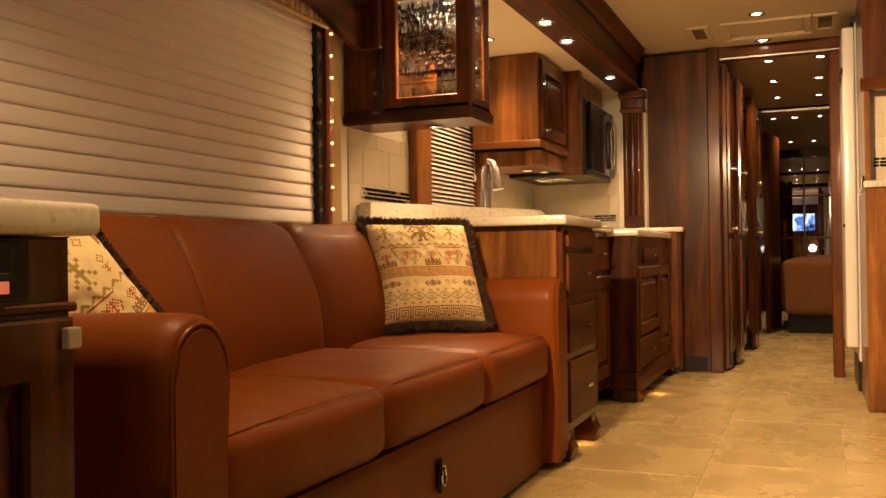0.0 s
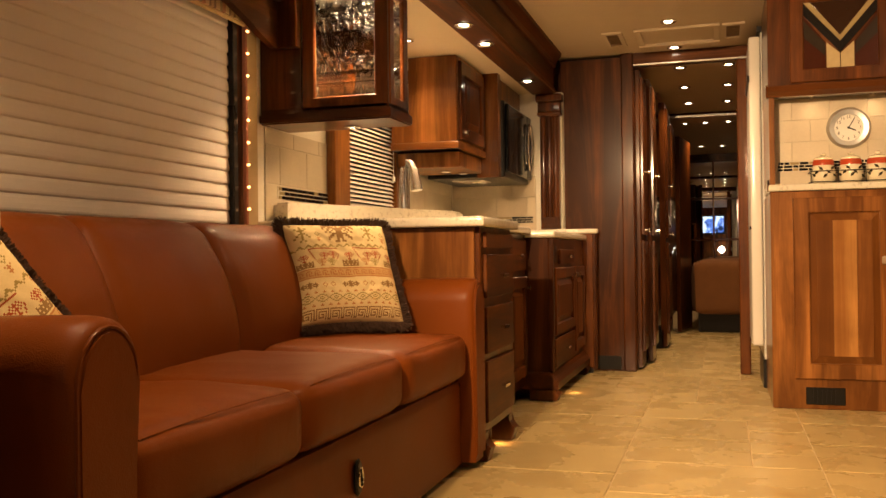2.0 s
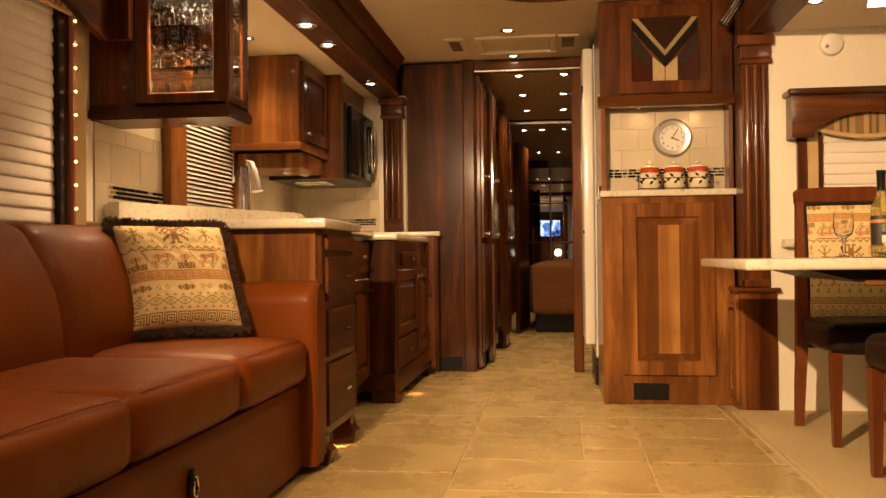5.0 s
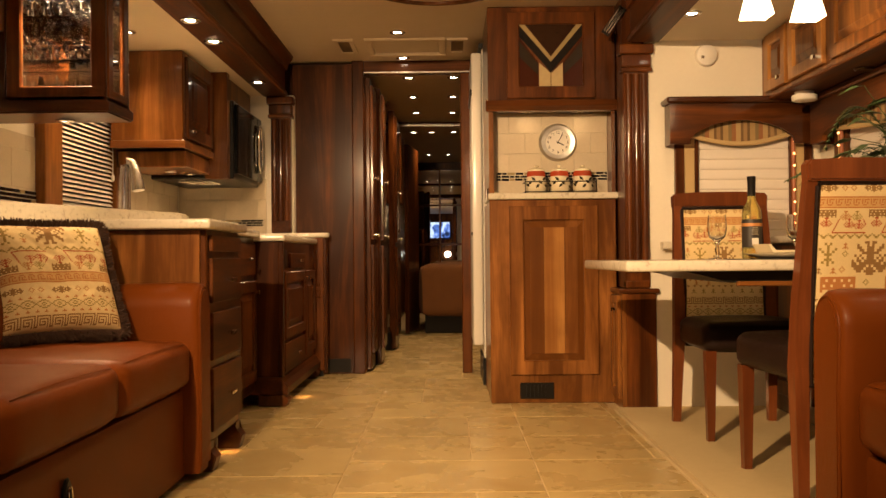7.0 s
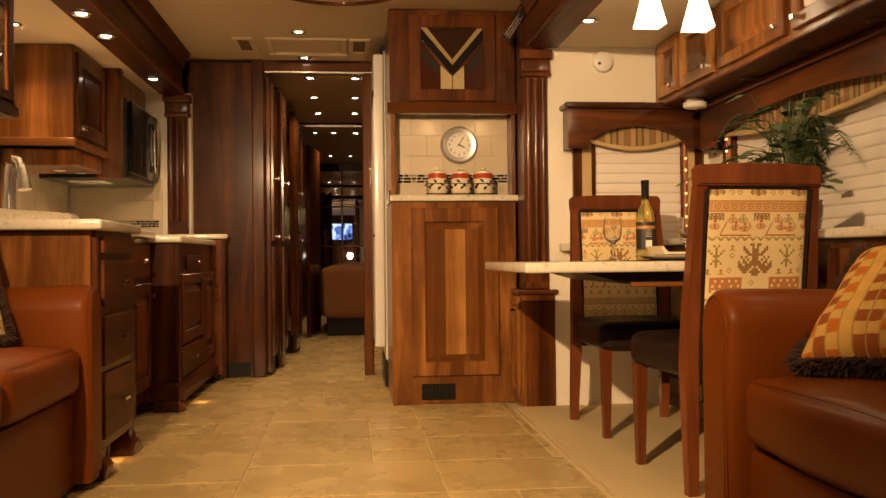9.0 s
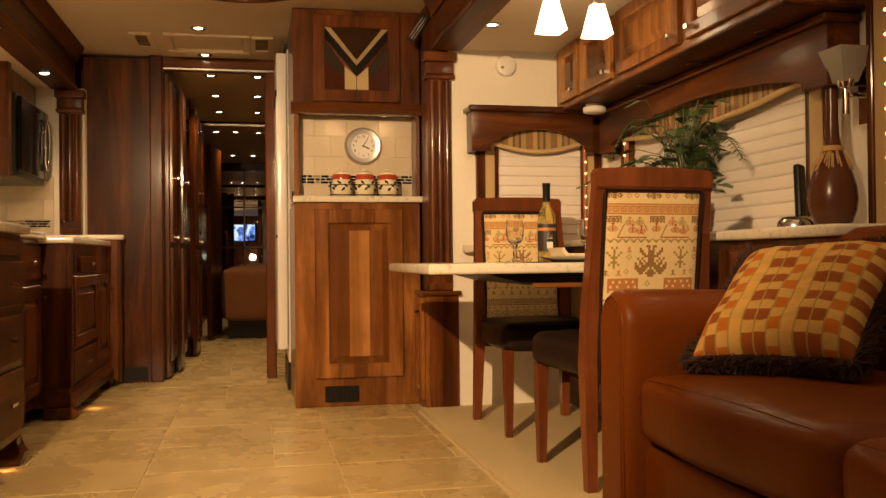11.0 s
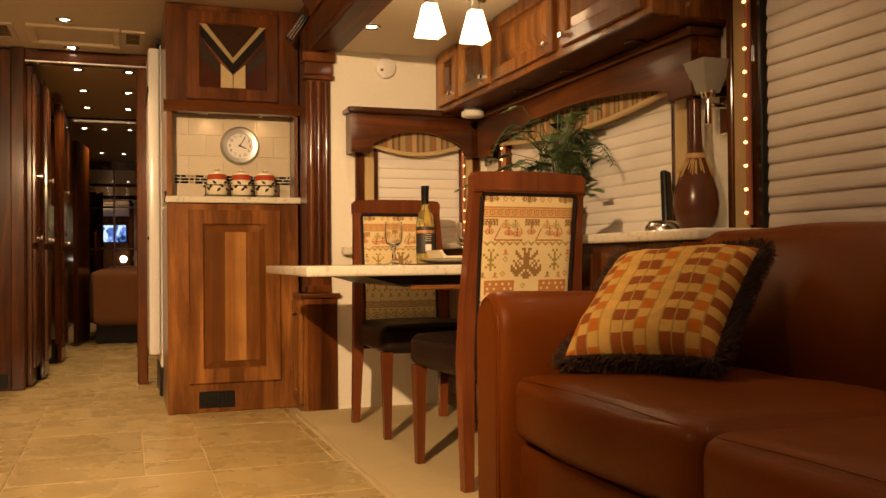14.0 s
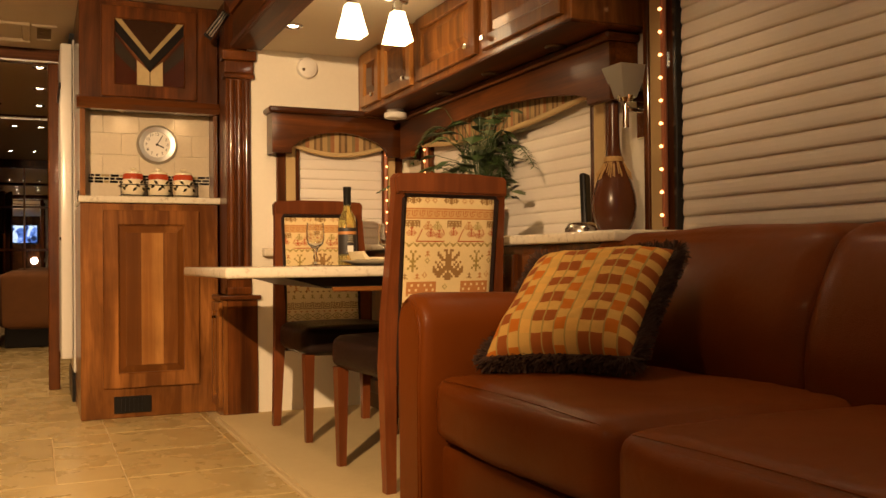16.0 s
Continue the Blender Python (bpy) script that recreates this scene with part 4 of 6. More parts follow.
# ---- upper kitchen cabinets and microwave ----
uc = thing("upper_cabinet", (-1.55, 5.0, 1.3), "warm cherry upper cabinet with raised panel door", "cabinet")
part("body", box(-1.735, -1.36, 4.64, 5.20, 1.345, 1.848, 0.004, 1), CHERRY, uc)
part("bottom_rail", box(-1.735, -1.345, 4.625, 5.20, 1.345, 1.385, 0.006, 2), CHERRY_X, uc)
part("lower_box", box(-1.735, -1.375, 4.74, 5.20, 1.258, 1.344, 0.004, 1), CHERRY, uc)
door(uc, "+x", -1.36, 4.67, 5.16, 1.40, 1.82, WALNUT, WALNUT, (4.73, 1.44), rail=0.07)
micro = thing("microwave", (-1.4, 5.5, 1.24), "black over-range microwave with oval chrome handle", "microwave")
part("body", box(-1.735, -1.25, 5.27, 5.955, 1.24, 1.70, 0.008, 2), BLACK, micro)
MGLASS = plain("microwave_glass", (0.004, 0.004, 0.004), 0.1, 0, 0.1, 20, 0)
MGLASS.node_tree.nodes["Principled BSDF"].inputs["Specular IOR Level"].default_value = 0.15
part("door", box(-1.249, -1.225, 5.28, 5.82, 1.27, 1.68, 0.008, 2), MGLASS, micro, "glossy black glass door")
part("control_panel", box(-1.249, -1.225, 5.825, 5.945, 1.27, 1.68, 0.006, 2), BLACK, micro)
part("handle", tube([(-1.21, 5.83 + 0.055 * math.cos(i / 24 * 6.2832), 1.475 + 0.15 * math.sin(i / 24 * 6.2832)) for i in range(25)], 0.009, 8), CHROME, micro, "oval chrome handle ring", smooth=True)
part("underside_light", box(-1.62, -1.42, 5.42, 5.62, 1.234, 1.2395), WHITE, micro, "white underside light lens")
filler = thing("upper_filler_cabinet", (-1.5, 5.6, 1.71), "cherry cabinet above the microwave", "cabinet")
part("body", box(-1.735, -1.30, 5.27, 5.955, 1.702, 1.848, 0.004, 1), CHERRY, filler)
part("side_panel", box(-1.40, -1.27, 5.202, 5.264, 1.235, 1.848), CHERRY, filler)

faucet = thing("faucet", (-1.57, 4.38, 0.917), "brushed nickel pull-down kitchen faucet", "faucet")
part("spout", tube([(-1.57, 4.38, 0.917), (-1.57, 4.38, 1.08), (-1.568, 4.38, 1.17), (-1.56, 4.375, 1.225), (-1.542, 4.37, 1.25), (-1.522, 4.36, 1.24), (-1.508, 4.35, 1.20)], 0.029, 14, None, [1.0, 1.0, 0.92, 0.85, 0.8, 0.8, 0.8]), STEEL, faucet, smooth=True)
part("spray_head", tube([(-1.509, 4.352, 1.205), (-1.496, 4.345, 1.15), (-1.488, 4.34, 1.105)], 0.025, 14, None, [0.95, 1.1, 1.2]), STEEL, faucet, smooth=True)
part("base_ring", lathe([(0.026, 0.0), (0.026, 0.012), (0.018, 0.02)], (-1.57, 4.38, 0.917), 16), STEEL, faucet, smooth=True)

# ---- console at the front end of the sofa ----
TAN_PLASTIC = plain("ivory_plastic", (0.42, 0.36, 0.25), 0.4, 0, 0.05, 40, 0)
con = thing("console_cabinet", (-1.2, 0.7, 0), "walnut console cabinet with black switch panel", "cabinet")
part("body", box(-1.785, -0.875, -0.2, 0.865, 0.0, 0.80, 0.004, 1), WALNUT, con)
door(con, "+x", -0.875, 0.42, 0.852, 0.05, 0.702, WALNUT, WALNUT, rail=0.075)
part("rail", box(-0.874, -0.862, -0.2, 0.865, 0.708, 0.720, 0.003, 1), WALNUT_Y, con)
part("catch", box(-0.858, -0.845, 0.830, 0.853, 0.664, 0.690, 0.003, 2), TAN_PLASTIC, con, "ivory plastic catch")
sw = part("switch_panel", box(-0.874, -0.862, 0.46, 0.792, 0.724, 0.796, 0.005, 2), BLACK, con, "black switch panel")
RED_GLOW = glow("switch_glow", (1.0, 0.30, 0.16), 0.16)
for i in range(6):
    for z in (0.730, 0.763):
        s = part("switch", box(-0.862, -0.856, 0.50 + i * 0.045, 0.535 + i * 0.045, z, z + 0.028, 0.002, 1), BLACK, sw)
    part("indicator", box(-0.856, -0.855, 0.506 + i * 0.045, 0.529 + i * 0.045, 0.734, 0.748), RED_GLOW, sw, "red lit indicator")
slab("console_worktop", [(-1.785, -0.845, -0.22, 0.89, 0.801, 0.842)], "polished cream stone console top")

# ---- dinette ----
table = thing("dinette_table", (1.2, 3.5, 0), "dinette table with thick cream stone top", "table")
part("tabletop", box(0.585, 1.56, 3.0, 3.93, 0.716, 0.752, 0.010, 3), STONE, table, smooth=True)
part("sub_top", extrude([(0.80, 0.715), (1.56, 0.715), (1.56, 0.675), (0.95, 0.675), (0.90, 0.69)], "y", 3.08, 3.85), BLACK, table, "dark under-frame")
part("apron", box(0.97, 1.55, 3.05, 3.079, 0.664, 0.680, 0.004, 1), CHERRY_X, table)
part("pedestal", box(1.50, 1.58, 3.3, 3.6, 0.02, 0.675, 0.006, 2), WALNUT, table)

SB = slab("side_ledge", [(1.555, XR - 0.002, 2.20, 4.555, 0.822, 0.856)], "cream stone ledge under the side window")
lower = thing("ledge_cabinet", (1.72, 3.4, 0), "dark walnut cabinet below the stone ledge", "cabinet")
part("body", box(1.60, XR - 0.002, 2.22, 4.555, 0.014, 0.821, 0.004, 1), WALNUT, lower)
for i in range(4):
    y = 2.3 + i * 0.56
    door(lower, "-x", 1.60, y, y + 0.5, 0.1, 0.79, WALNUT, WALNUT, (y + 0.05, 0.7), rail=0.07)

# ---- dining chairs ----
def chair():
    C = thing("dining_chair", (0, 0, 0), "wooden dining chair with tapestry back and dark leather seat", "chair", "dining chairs at the dinette")
    # the seat looks towards +y, the back stands at y = 0
    part("seat", rounded(-0.215, 0.215, 0.03, 0.46, 0.375, 0.495, 0.035, 0.012), DARK_LEATHER, C, smooth=True)

    def lean(z):
        return -0.07 * max(0, (z - 0.45) / 0.6) ** 1.2
    bm = bmesh.new()
    for side in (-1, 1):
        rows = []
        for z in (0.0, 0.2, 0.42, 0.6, 0.8, 1.0):
            x, y = side * (0.218 - 0.022 * z), (0.0 - 0.03 * (1 - z / 0.42) if z < 0.42 else lean(z))
            w = 0.017 + 0.008 * max(0, 1 - abs(z - 0.5) / 0.5)
            rows.append([bm.verts.new((x + a * w, y + c * w, z)) for a, c in ((-1, -1), (1, -1), (1, 1), (-1, 1))])
        for p, q in zip(rows, rows[1:]):
            for i in range(4):
                bm.faces.new((p[i], p[(i + 1) % 4], q[(i + 1) % 4], q[i]))
        bm.faces.new(rows[0])
        bm.faces.new(rows[-1])
        part("back_post", bm, CHAIRWOOD, C)
        bm = bmesh.new()
    bm.free()
    prof = [(-0.216, 0.99), (0.216, 0.99), (0.218, 1.04), (0.206, 1.054), (0.1, 1.06), (-0.1, 1.06), (-0.206, 1.054), (-0.218, 1.04)]
    t = extrude(prof, "y", lean(1.03) - 0.024, lean(1.03) + 0.022, 0.006)
    part("top_rail", t, CHAIRWOOD, C)
    for sgn in (-1, 1):
        bm = bmesh.new()
        rows = []
        for z, w in ((0.0, 0.014), (0.38, 0.022)):
            rows.append([bm.verts.new((sgn * 0.19 + a * w, 0.42 + c * w, z)) for a, c in ((-1, -1), (1, -1), (1, 1), (-1, 1))])
        for i in range(4):
            bm.faces.new((rows[0][i], rows[0][(i + 1) % 4], rows[1][(i + 1) % 4], rows[1][i]))
        bm.faces.new(rows[0])
        bm.faces.new(rows[1])
        part("leg", bm, CHAIRWOOD, C)
    nx, nz = 90, 156
    verts, faces, paint = [], [], []
    for side in (-1, 1):
        first = len(verts)
        for j in range(nz + 1):
            z = 0.365 + 0.622 * j / nz
            for i in range(nx + 1):
                a, c = 2 * i / nx - 1, 2 * j / nz - 1
                swell = 0.010 + 0.016 * ((1 - a ** 6) * (1 - c ** 10)) ** 0.5
                verts.append((a * 0.178, lean(z) + side * swell, z - 0.70))
        for j in range(nz):
            for i in range(nx):
                q = [first + j * (nx + 1) + i, first + j * (nx + 1) + i + 1, first + (j + 1) * (nx + 1) + i + 1, first + (j + 1) * (nx + 1) + i]
                faces.append(q if side < 0 else q[::-1])
                paint.append(folk(i + 1, 181 - j))
    pad = tagged(new("backrest", stitched(verts, faces, paint, FOLK)), "cream tapestry with red folk motifs")
    pad.parent = C
    pad.matrix_parent_inverse = Matrix.Translation((0, 0, 0.70))
    for side in (-1, 1):
        line = [(x, lean(z) + side * 0.018, z - 0.70) for x, z in ((-0.180, 0.365), (-0.180, 0.6), (-0.180, 0.8), (-0.180, 0.974), (-0.172, 0.986), (0.172, 0.986), (0.180, 0.974), (0.180, 0.8), (0.180, 0.6), (0.180, 0.365), (-0.180, 0.365))]
        part("welt", tube(line, 0.008, 6), DARK_LEATHER, pad, "dark welt")
    return C


near_chair = chair()
near_chair.matrix_basis = pose(1.282, 2.83, 0.0, 0, 0, 6)
far_chair = copy_thing(near_chair, pose(1.25, 4.13, 0.0, 0, 0, 180))

# ---- dinette windows, valances, upper cabinets ----
def arched(u0, u1, z0, z1, rise, shoulder):
    """Outline of a valance board with an arch cut from below."""
    pts = [(u0, z0), (u0 + shoulder, z0)]
    a, c = u0 + shoulder, u1 - shoulder
    pts += [(a + (c - a) * i / 20, z0 + 0.03 + rise * math.sin(math.pi * i / 20) ** 0.7) for i in range(21)]
    return pts + [(u1 - shoulder, z0), (u1, z0), (u1, z1), (u0, z1)]


def valance(name, face, plane, u0, u1, z0, z1, rise, cloth, label, wood_mat, shoulder=0.10):
    at = on_face(face, plane)
    S = thing(name, at((u0 + u1) / 2, 0, z0), label, "valance")

    def board(pts, n0, n1, bev=0.0):
        bm = extrude(pts, "y", -n1, -n0, bev)
        for v in bm.verts:
            v.co = Vector(at(v.co.x, -v.co.y, v.co.z))
        return bm
    part("board", board(arched(u0, u1, z0, z1 - 0.03, rise, shoulder), 0.09, 0.115, 0.003), wood_mat, S)
    for u in (u0, u1 - 0.02):
        part("return_board", face_box(at, u, u + 0.02, 0.002, 0.09, z0, z1 - 0.03), wood_mat, S)
    part("cornice", face_box(at, u0 - 0.02, u1 + 0.02, 0.002, 0.14, z1 - 0.03, z1, 0.008), wood_mat, S)
    n = 18
    a, c = u0 + 0.05, u1 - 0.05
    low = [(a + (c - a) * i / n, z0 + 0.07 - 0.065 * math.sin(math.pi * i / n)) for i in range(n + 1)]
    part("cloth", board(low + [(c, z1 - 0.04), (a, z1 - 0.04)], 0.05, 0.058), cloth, S, "striped cloth swag")
    part("welt", tube([at(u, 0.06, z) for u, z in low], 0.012, 8), TAN, S, "tan welt", smooth=True)
    return S


YE = 4.56
win_b = thing("window_3", (1.48, YE, 0.86), "dinette end window with off-white pleated shade down", "window", kind="structure")
pleated(win_b, "-y", YE, 1.255, 1.705, 0.84, 1.45, PITCH)
for a, c, m in ((1.135, 1.18, WALNUT), (1.182, 1.232, TAN), (1.234, 1.252, WALNUT), (1.708, 1.726, WALNUT), (1.728, 1.778, TAN), (1.78, 1.82, WALNUT)):
    part("window_casing", box(a, c, YE - 0.03, YE, 0.84, 1.42, 0.004, 1), m, win_b)
part("window_sill", box(1.06, 1.554, YE - 0.07, YE, 0.80, 0.838, 0.006, 2), STONE, win_b, "cream stone sill")
rope(win_b, "-y", YE - 0.025, 1.717, 0.88, 1.36, 8)
valance("end_valance", "-y", YE, 1.09, 1.80, 1.315, 1.545, 0.085, STRIPE_X, "arched cherry valance over the end window", WALNUT_X)

win_c = thing("window_4", (XR, 3.5, 0.86), "dinette side window with off-white pleated shade down", "window", kind="structure")
pleated(win_c, "-x", XR, 2.755, 4.20, 0.858, 1.50, PITCH)
for a, c, m in ((2.732, 2.753, WALNUT), (2.66, 2.730, TAN), (2.61, 2.658, WALNUT), (4.203, 4.225, WALNUT), (4.227, 4.29, TAN), (4.292, 4.33, WALNUT)):
    part("window_casing", box(XR - 0.03, XR, a, c, 0.857, 1.42, 0.004, 1), m, win_c)
rope(win_c, "-x", XR - 0.025, 4.214, 0.90, 1.36, 8)
valance("side_valance", "-x", XR, 2.50, 4.40, 1.30, 1.524, 0.075, STRIPE_Y, "long arched walnut valance over the side window", WALNUT_Y, 0.14)

win_d = thing("window_5", (XR, 1.2, 0.8), "large side window with off-white pleated shade down", "window", kind="structure")
pleated(win_d, "-x", XR, -1.0, 2.266, 0.75, 1.849, PITCH)
part("window_frame", box(XR - 0.03, XR, 2.267, 2.285, 0.70, 1.849, 0.003, 1), BLACK, win_d, "black frame edge")
part("window_casing", box(XR - 0.022, XR, 2.287, 2.336, 0.70, 1.849, 0.004, 1), WALNUT, win_d)
part("fabric_strip", box(XR - 0.03, XR, 2.338, 2.402, 0.857, 1.849, 0.004, 1), TAN, win_d, "tan padded fabric strip")
part("edge_strip", box(XR - 0.035, XR, 2.404, 2.43, 0.857, 1.849, 0.003, 1), WALNUT, win_d)
rope(win_d, "-x", XR - 0.02, 2.315, 0.87, 1.81, 13)

dup = thing("dinette_upper_cabinet", (1.7, 3.5, 1.55), "glossy cherry upper cabinet with four raised panel doors", "cabinet")
part("body", box(1.58, XR - 0.002, 2.46, 4.555, 1.538, 1.848, 0.004, 1), CHERRY, dup)
part("bottom_board", box(1.565, XR - 0.002, 2.44, 4.555, 1.525, 1.537, 0.004, 1), WALNUT_Y, dup)
for y0, y1, k in ((4.20, 4.47, 0), (3.78, 4.16, 0), (3.12, 3.71, 1), (2.50, 3.06, 1)):
    door(dup, "-x", 1.58, y0, y1, 1.565, 1.842, CHERRY_LIGHT if k == 0 else CHERRY, CHERRY, (y0 + 0.04, 1.60) if y0 > 2.6 else (y1 - 0.05, 1.60), rail=0.055)
# ---- wall tiles ----
def tile_wall(name, face, plane, u0, u1, z0, z1, size, label, gap=0.003):
    at = on_face(face, plane)
    S = tagged(new(name), label, "tiles", kind="structure")
    part("grout_bed", face_box(at, u0, u1, 0.0005, 0.003, z0, z1), GROUT_PALE, S)
    r = 0
    z = z0
    while z < z1 - 0.01:
        h = min(size * 0.5 if r % 1 else size, z1 - z)
        u = u0 - (size * 0.8 if r % 2 else 0)
        while u < u1 - 0.005:
            a, c = max(u, u0), min(u + size * 1.6, u1)
            if c - a > 0.01:
                part("tile", face_box(at, a + gap / 2, c - gap / 2, 0.003, 0.007, z + gap / 2, z + h - gap / 2, 0.001), SPLASH, S)
            u += size * 1.6
        z += h
        r += 1
    return S


def mosaic(name, face, plane, u0, u1, z0, z1, label):
    at = on_face(face, plane)
    S = tagged(new(name), label, "tiles", kind="structure")
    part("grout_bed", face_box(at, u0, u1, 0.0071, 0.0085, z0, z1), GROUT_PALE, S)
    rnd = random.Random(int(u0 * 100))
    h = (z1 - z0) / 3
    for r in range(3):
        u = u0 + rnd.uniform(0, 0.02)
        while u < u1 - 0.008:
            w = rnd.choice((0.028, 0.045, 0.045, 0.06))
            c = min(u + w, u1)
            part("tile", face_box(at, u + 0.0028, c - 0.0028, 0.0085, 0.011, z0 + r * h + 0.0025, z0 + (r + 1) * h - 0.0025), BLACK_GLASS if rnd.random() < 0.85 else GOLD, S)
            u = c
    return S


GROUT_PALE = plain("pale_grout", (0.56, 0.50, 0.38), 0.9, 0, 0.1, 60, 0.1)
part("niche_back", box(0.24, 0.86, 4.905, 4.93, 1.105, 1.55), WALLPAPER, pantry, "plastered niche back")
tile_wall("wall_tiles_niche", "-y", 4.905, 0.24, 0.86, 1.105, 1.55, 0.11, "cream stone tiles at the back of the niche")
mosaic("mosaic_band_niche", "-y", 4.905, 0.25, 0.86, 1.178, 1.226, "band of small black glass mosaic tiles")
tile_wall("wall_tiles_bar", "+x", XL, 3.30, 3.90, 0.917, 1.305, 0.16, "cream stone tiles behind the bar")
mosaic("mosaic_band_bar", "+x", XL, 3.40, 3.90, 1.015, 1.07, "band of small black glass mosaic tiles")
tile_wall("wall_tiles_range", "-y", 5.97, -1.78, -1.20, 0.90, 1.30, 0.13, "cream stone tiles beside the range")
mosaic("mosaic_band_range", "-y", 5.97, -1.78, -1.22, 0.985, 1.03, "band of small black glass mosaic tiles")
tile_wall("wall_tiles_sink", "+x", XL, 4.84, 5.96, 0.917, 1.30, 0.13, "cream stone tiles behind the range")

# ---- niche: clock and canisters ----
cx, cz, cy = 0.592, 1.384, 4.893
CLOCK_RIM = plain("clock_steel", (0.55, 0.54, 0.52), 0.38, 1.0, 0.06, 50, 0)
clock = thing("wall_clock", (cx, cy, cz), "round brushed steel wall clock with white dial", "clock")
part("rim", lathe([(0.066, 0.0), (0.102, 0.0), (0.102, -0.010), (0.090, -0.026), (0.068, -0.022), (0.066, -0.010)], (cx, cy + 0.004, cz), 48, axis="y"), CLOCK_RIM, clock, smooth=True)
dial = part("dial", lathe([(0.0, -0.008), (0.067, -0.008), (0.067, -0.003), (0.0, -0.003)], (cx, cy, cz), 40, axis="y"), WHITE_PLASTIC, clock)


def lettering(text, size, place, m, parent, rot=(90, 0, 0), name="numeral", depth=0.0004):
    c = bpy.data.curves.new(name, "FONT")
    c.body, c.size, c.align_x, c.align_y, c.extrude = text, size, "CENTER", "CENTER", depth
    tmp = bpy.data.objects.new(name, c)
    scene.collection.objects.link(tmp)
    me = bpy.data.meshes.new_from_object(tmp.evaluated_get(bpy.context.evaluated_depsgraph_get()))
    bpy.data.objects.remove(tmp)
    me.materials.append(m)
    me.transform(pose(*place, *rot))
    ob = new(name, me)
    ob.parent = parent
    return ob


for h in range(1, 13):
    a = math.pi / 2 - h * math.pi / 6
    lettering(str(h), 0.021, (cx + 0.053 * math.cos(a), cy - 0.0086, cz + 0.053 * math.sin(a)), BLACK, dial)
for length, w, a in ((0.036, 0.003, 115), (0.05, 0.002, 30)):
    part("clock_pointer", turned(box(-w, w, -0.001, 0.001, -0.008, length), Matrix.Translation((cx, cy - 0.0105, cz)) @ pose(0, 0, 0, 0, a, 0)), BLACK, dial)

JAR = plain("cream_glazed_pottery", (0.74, 0.66, 0.47), 0.18, 0, 0.06, 40, 0)
JAR_RED = plain("red_glaze", (0.42, 0.06, 0.02), 0.18, 0, 0.1, 40, 0)
LEAF_INK = plain("dark_glaze", (0.03, 0.025, 0.012), 0.25, 0, 0.1, 40, 0)
jy = 4.835
for k, jx in enumerate((0.468, 0.592, 0.715)):
    J = thing("canister", (jx, jy, 1.105), "cream pottery canister with red rim and olive sprigs", "canister", "canisters in the niche")
    part("jar", lathe([(0.0, 0.0), (0.038, 0.0), (0.048, 0.008), (0.057, 0.036), (0.057, 0.06), (0.052, 0.082), (0.047, 0.095), (0.0, 0.096)], (jx, jy, 1.105), 28), JAR, J, smooth=True)
    part("rim", lathe([(0.047, 0.090), (0.0505, 0.090), (0.050, 0.112), (0.045, 0.118), (0.02, 0.118)], (jx, jy, 1.105), 28), JAR_RED, J, "red glazed rim", smooth=True)
    lid = part("lid", lathe([(0.046, 0.118), (0.046, 0.126), (0.030, 0.133), (0.010, 0.137), (0.0, 0.138)], (jx, jy, 1.105), 28), JAR, J, smooth=True)
    part("knob", lathe([(0.004, 0.136), (0.014, 0.143), (0.014, 0.149), (0.0, 0.153)], (jx, jy, 1.105), 14), JAR, lid, smooth=True)
    rnd = random.Random(k)
    for i in range(7):
        a = -math.pi / 2 + (i - 3) * 0.32 + rnd.uniform(-0.1, 0.1)
        z = 1.105 + 0.035 + 0.018 * (i % 3) + rnd.uniform(0, 0.008)
        r = 0.0568
        bm = lathe([(0.0, -0.015), (0.0065, -0.004), (0.0065, 0.004), (0.0, 0.015)], (0, 0, 0), 8)
        turned(bm, Matrix.Translation((jx + r * math.cos(a), jy + r * math.sin(a), z)) @ pose(0, 0, 0, 0, 45 if i % 2 else -50, 0))
        part("leaf", bm, LEAF_INK, J)
rack = thing("canister_rack", (0.592, jy, 1.105), "black wire rack round the canisters", "rack")
for z in (1.112, 1.165):
    part("rail", tube([(0.405, jy - 0.064, z), (0.78, jy - 0.064, z), (0.785, jy + 0.05, z), (0.40, jy + 0.05, z), (0.405, jy - 0.064, z)], 0.0025, 6), BLACK, rack)
for x in (0.405, 0.53, 0.653, 0.78):
    part("upright", tube([(x, jy - 0.064, 1.106), (x, jy - 0.064, 1.168), (x + 0.008, jy - 0.07, 1.175)], 0.0025, 6), BLACK, rack)
for x in (0.42, 0.56, 0.70):
    part("niche_light", lathe([(0.0, 0), (0.022, 0), (0.022, -0.006), (0.0, -0.007)], (x, 4.845, 1.549), 14), STEEL, pantry, "small steel niche light", smooth=True)

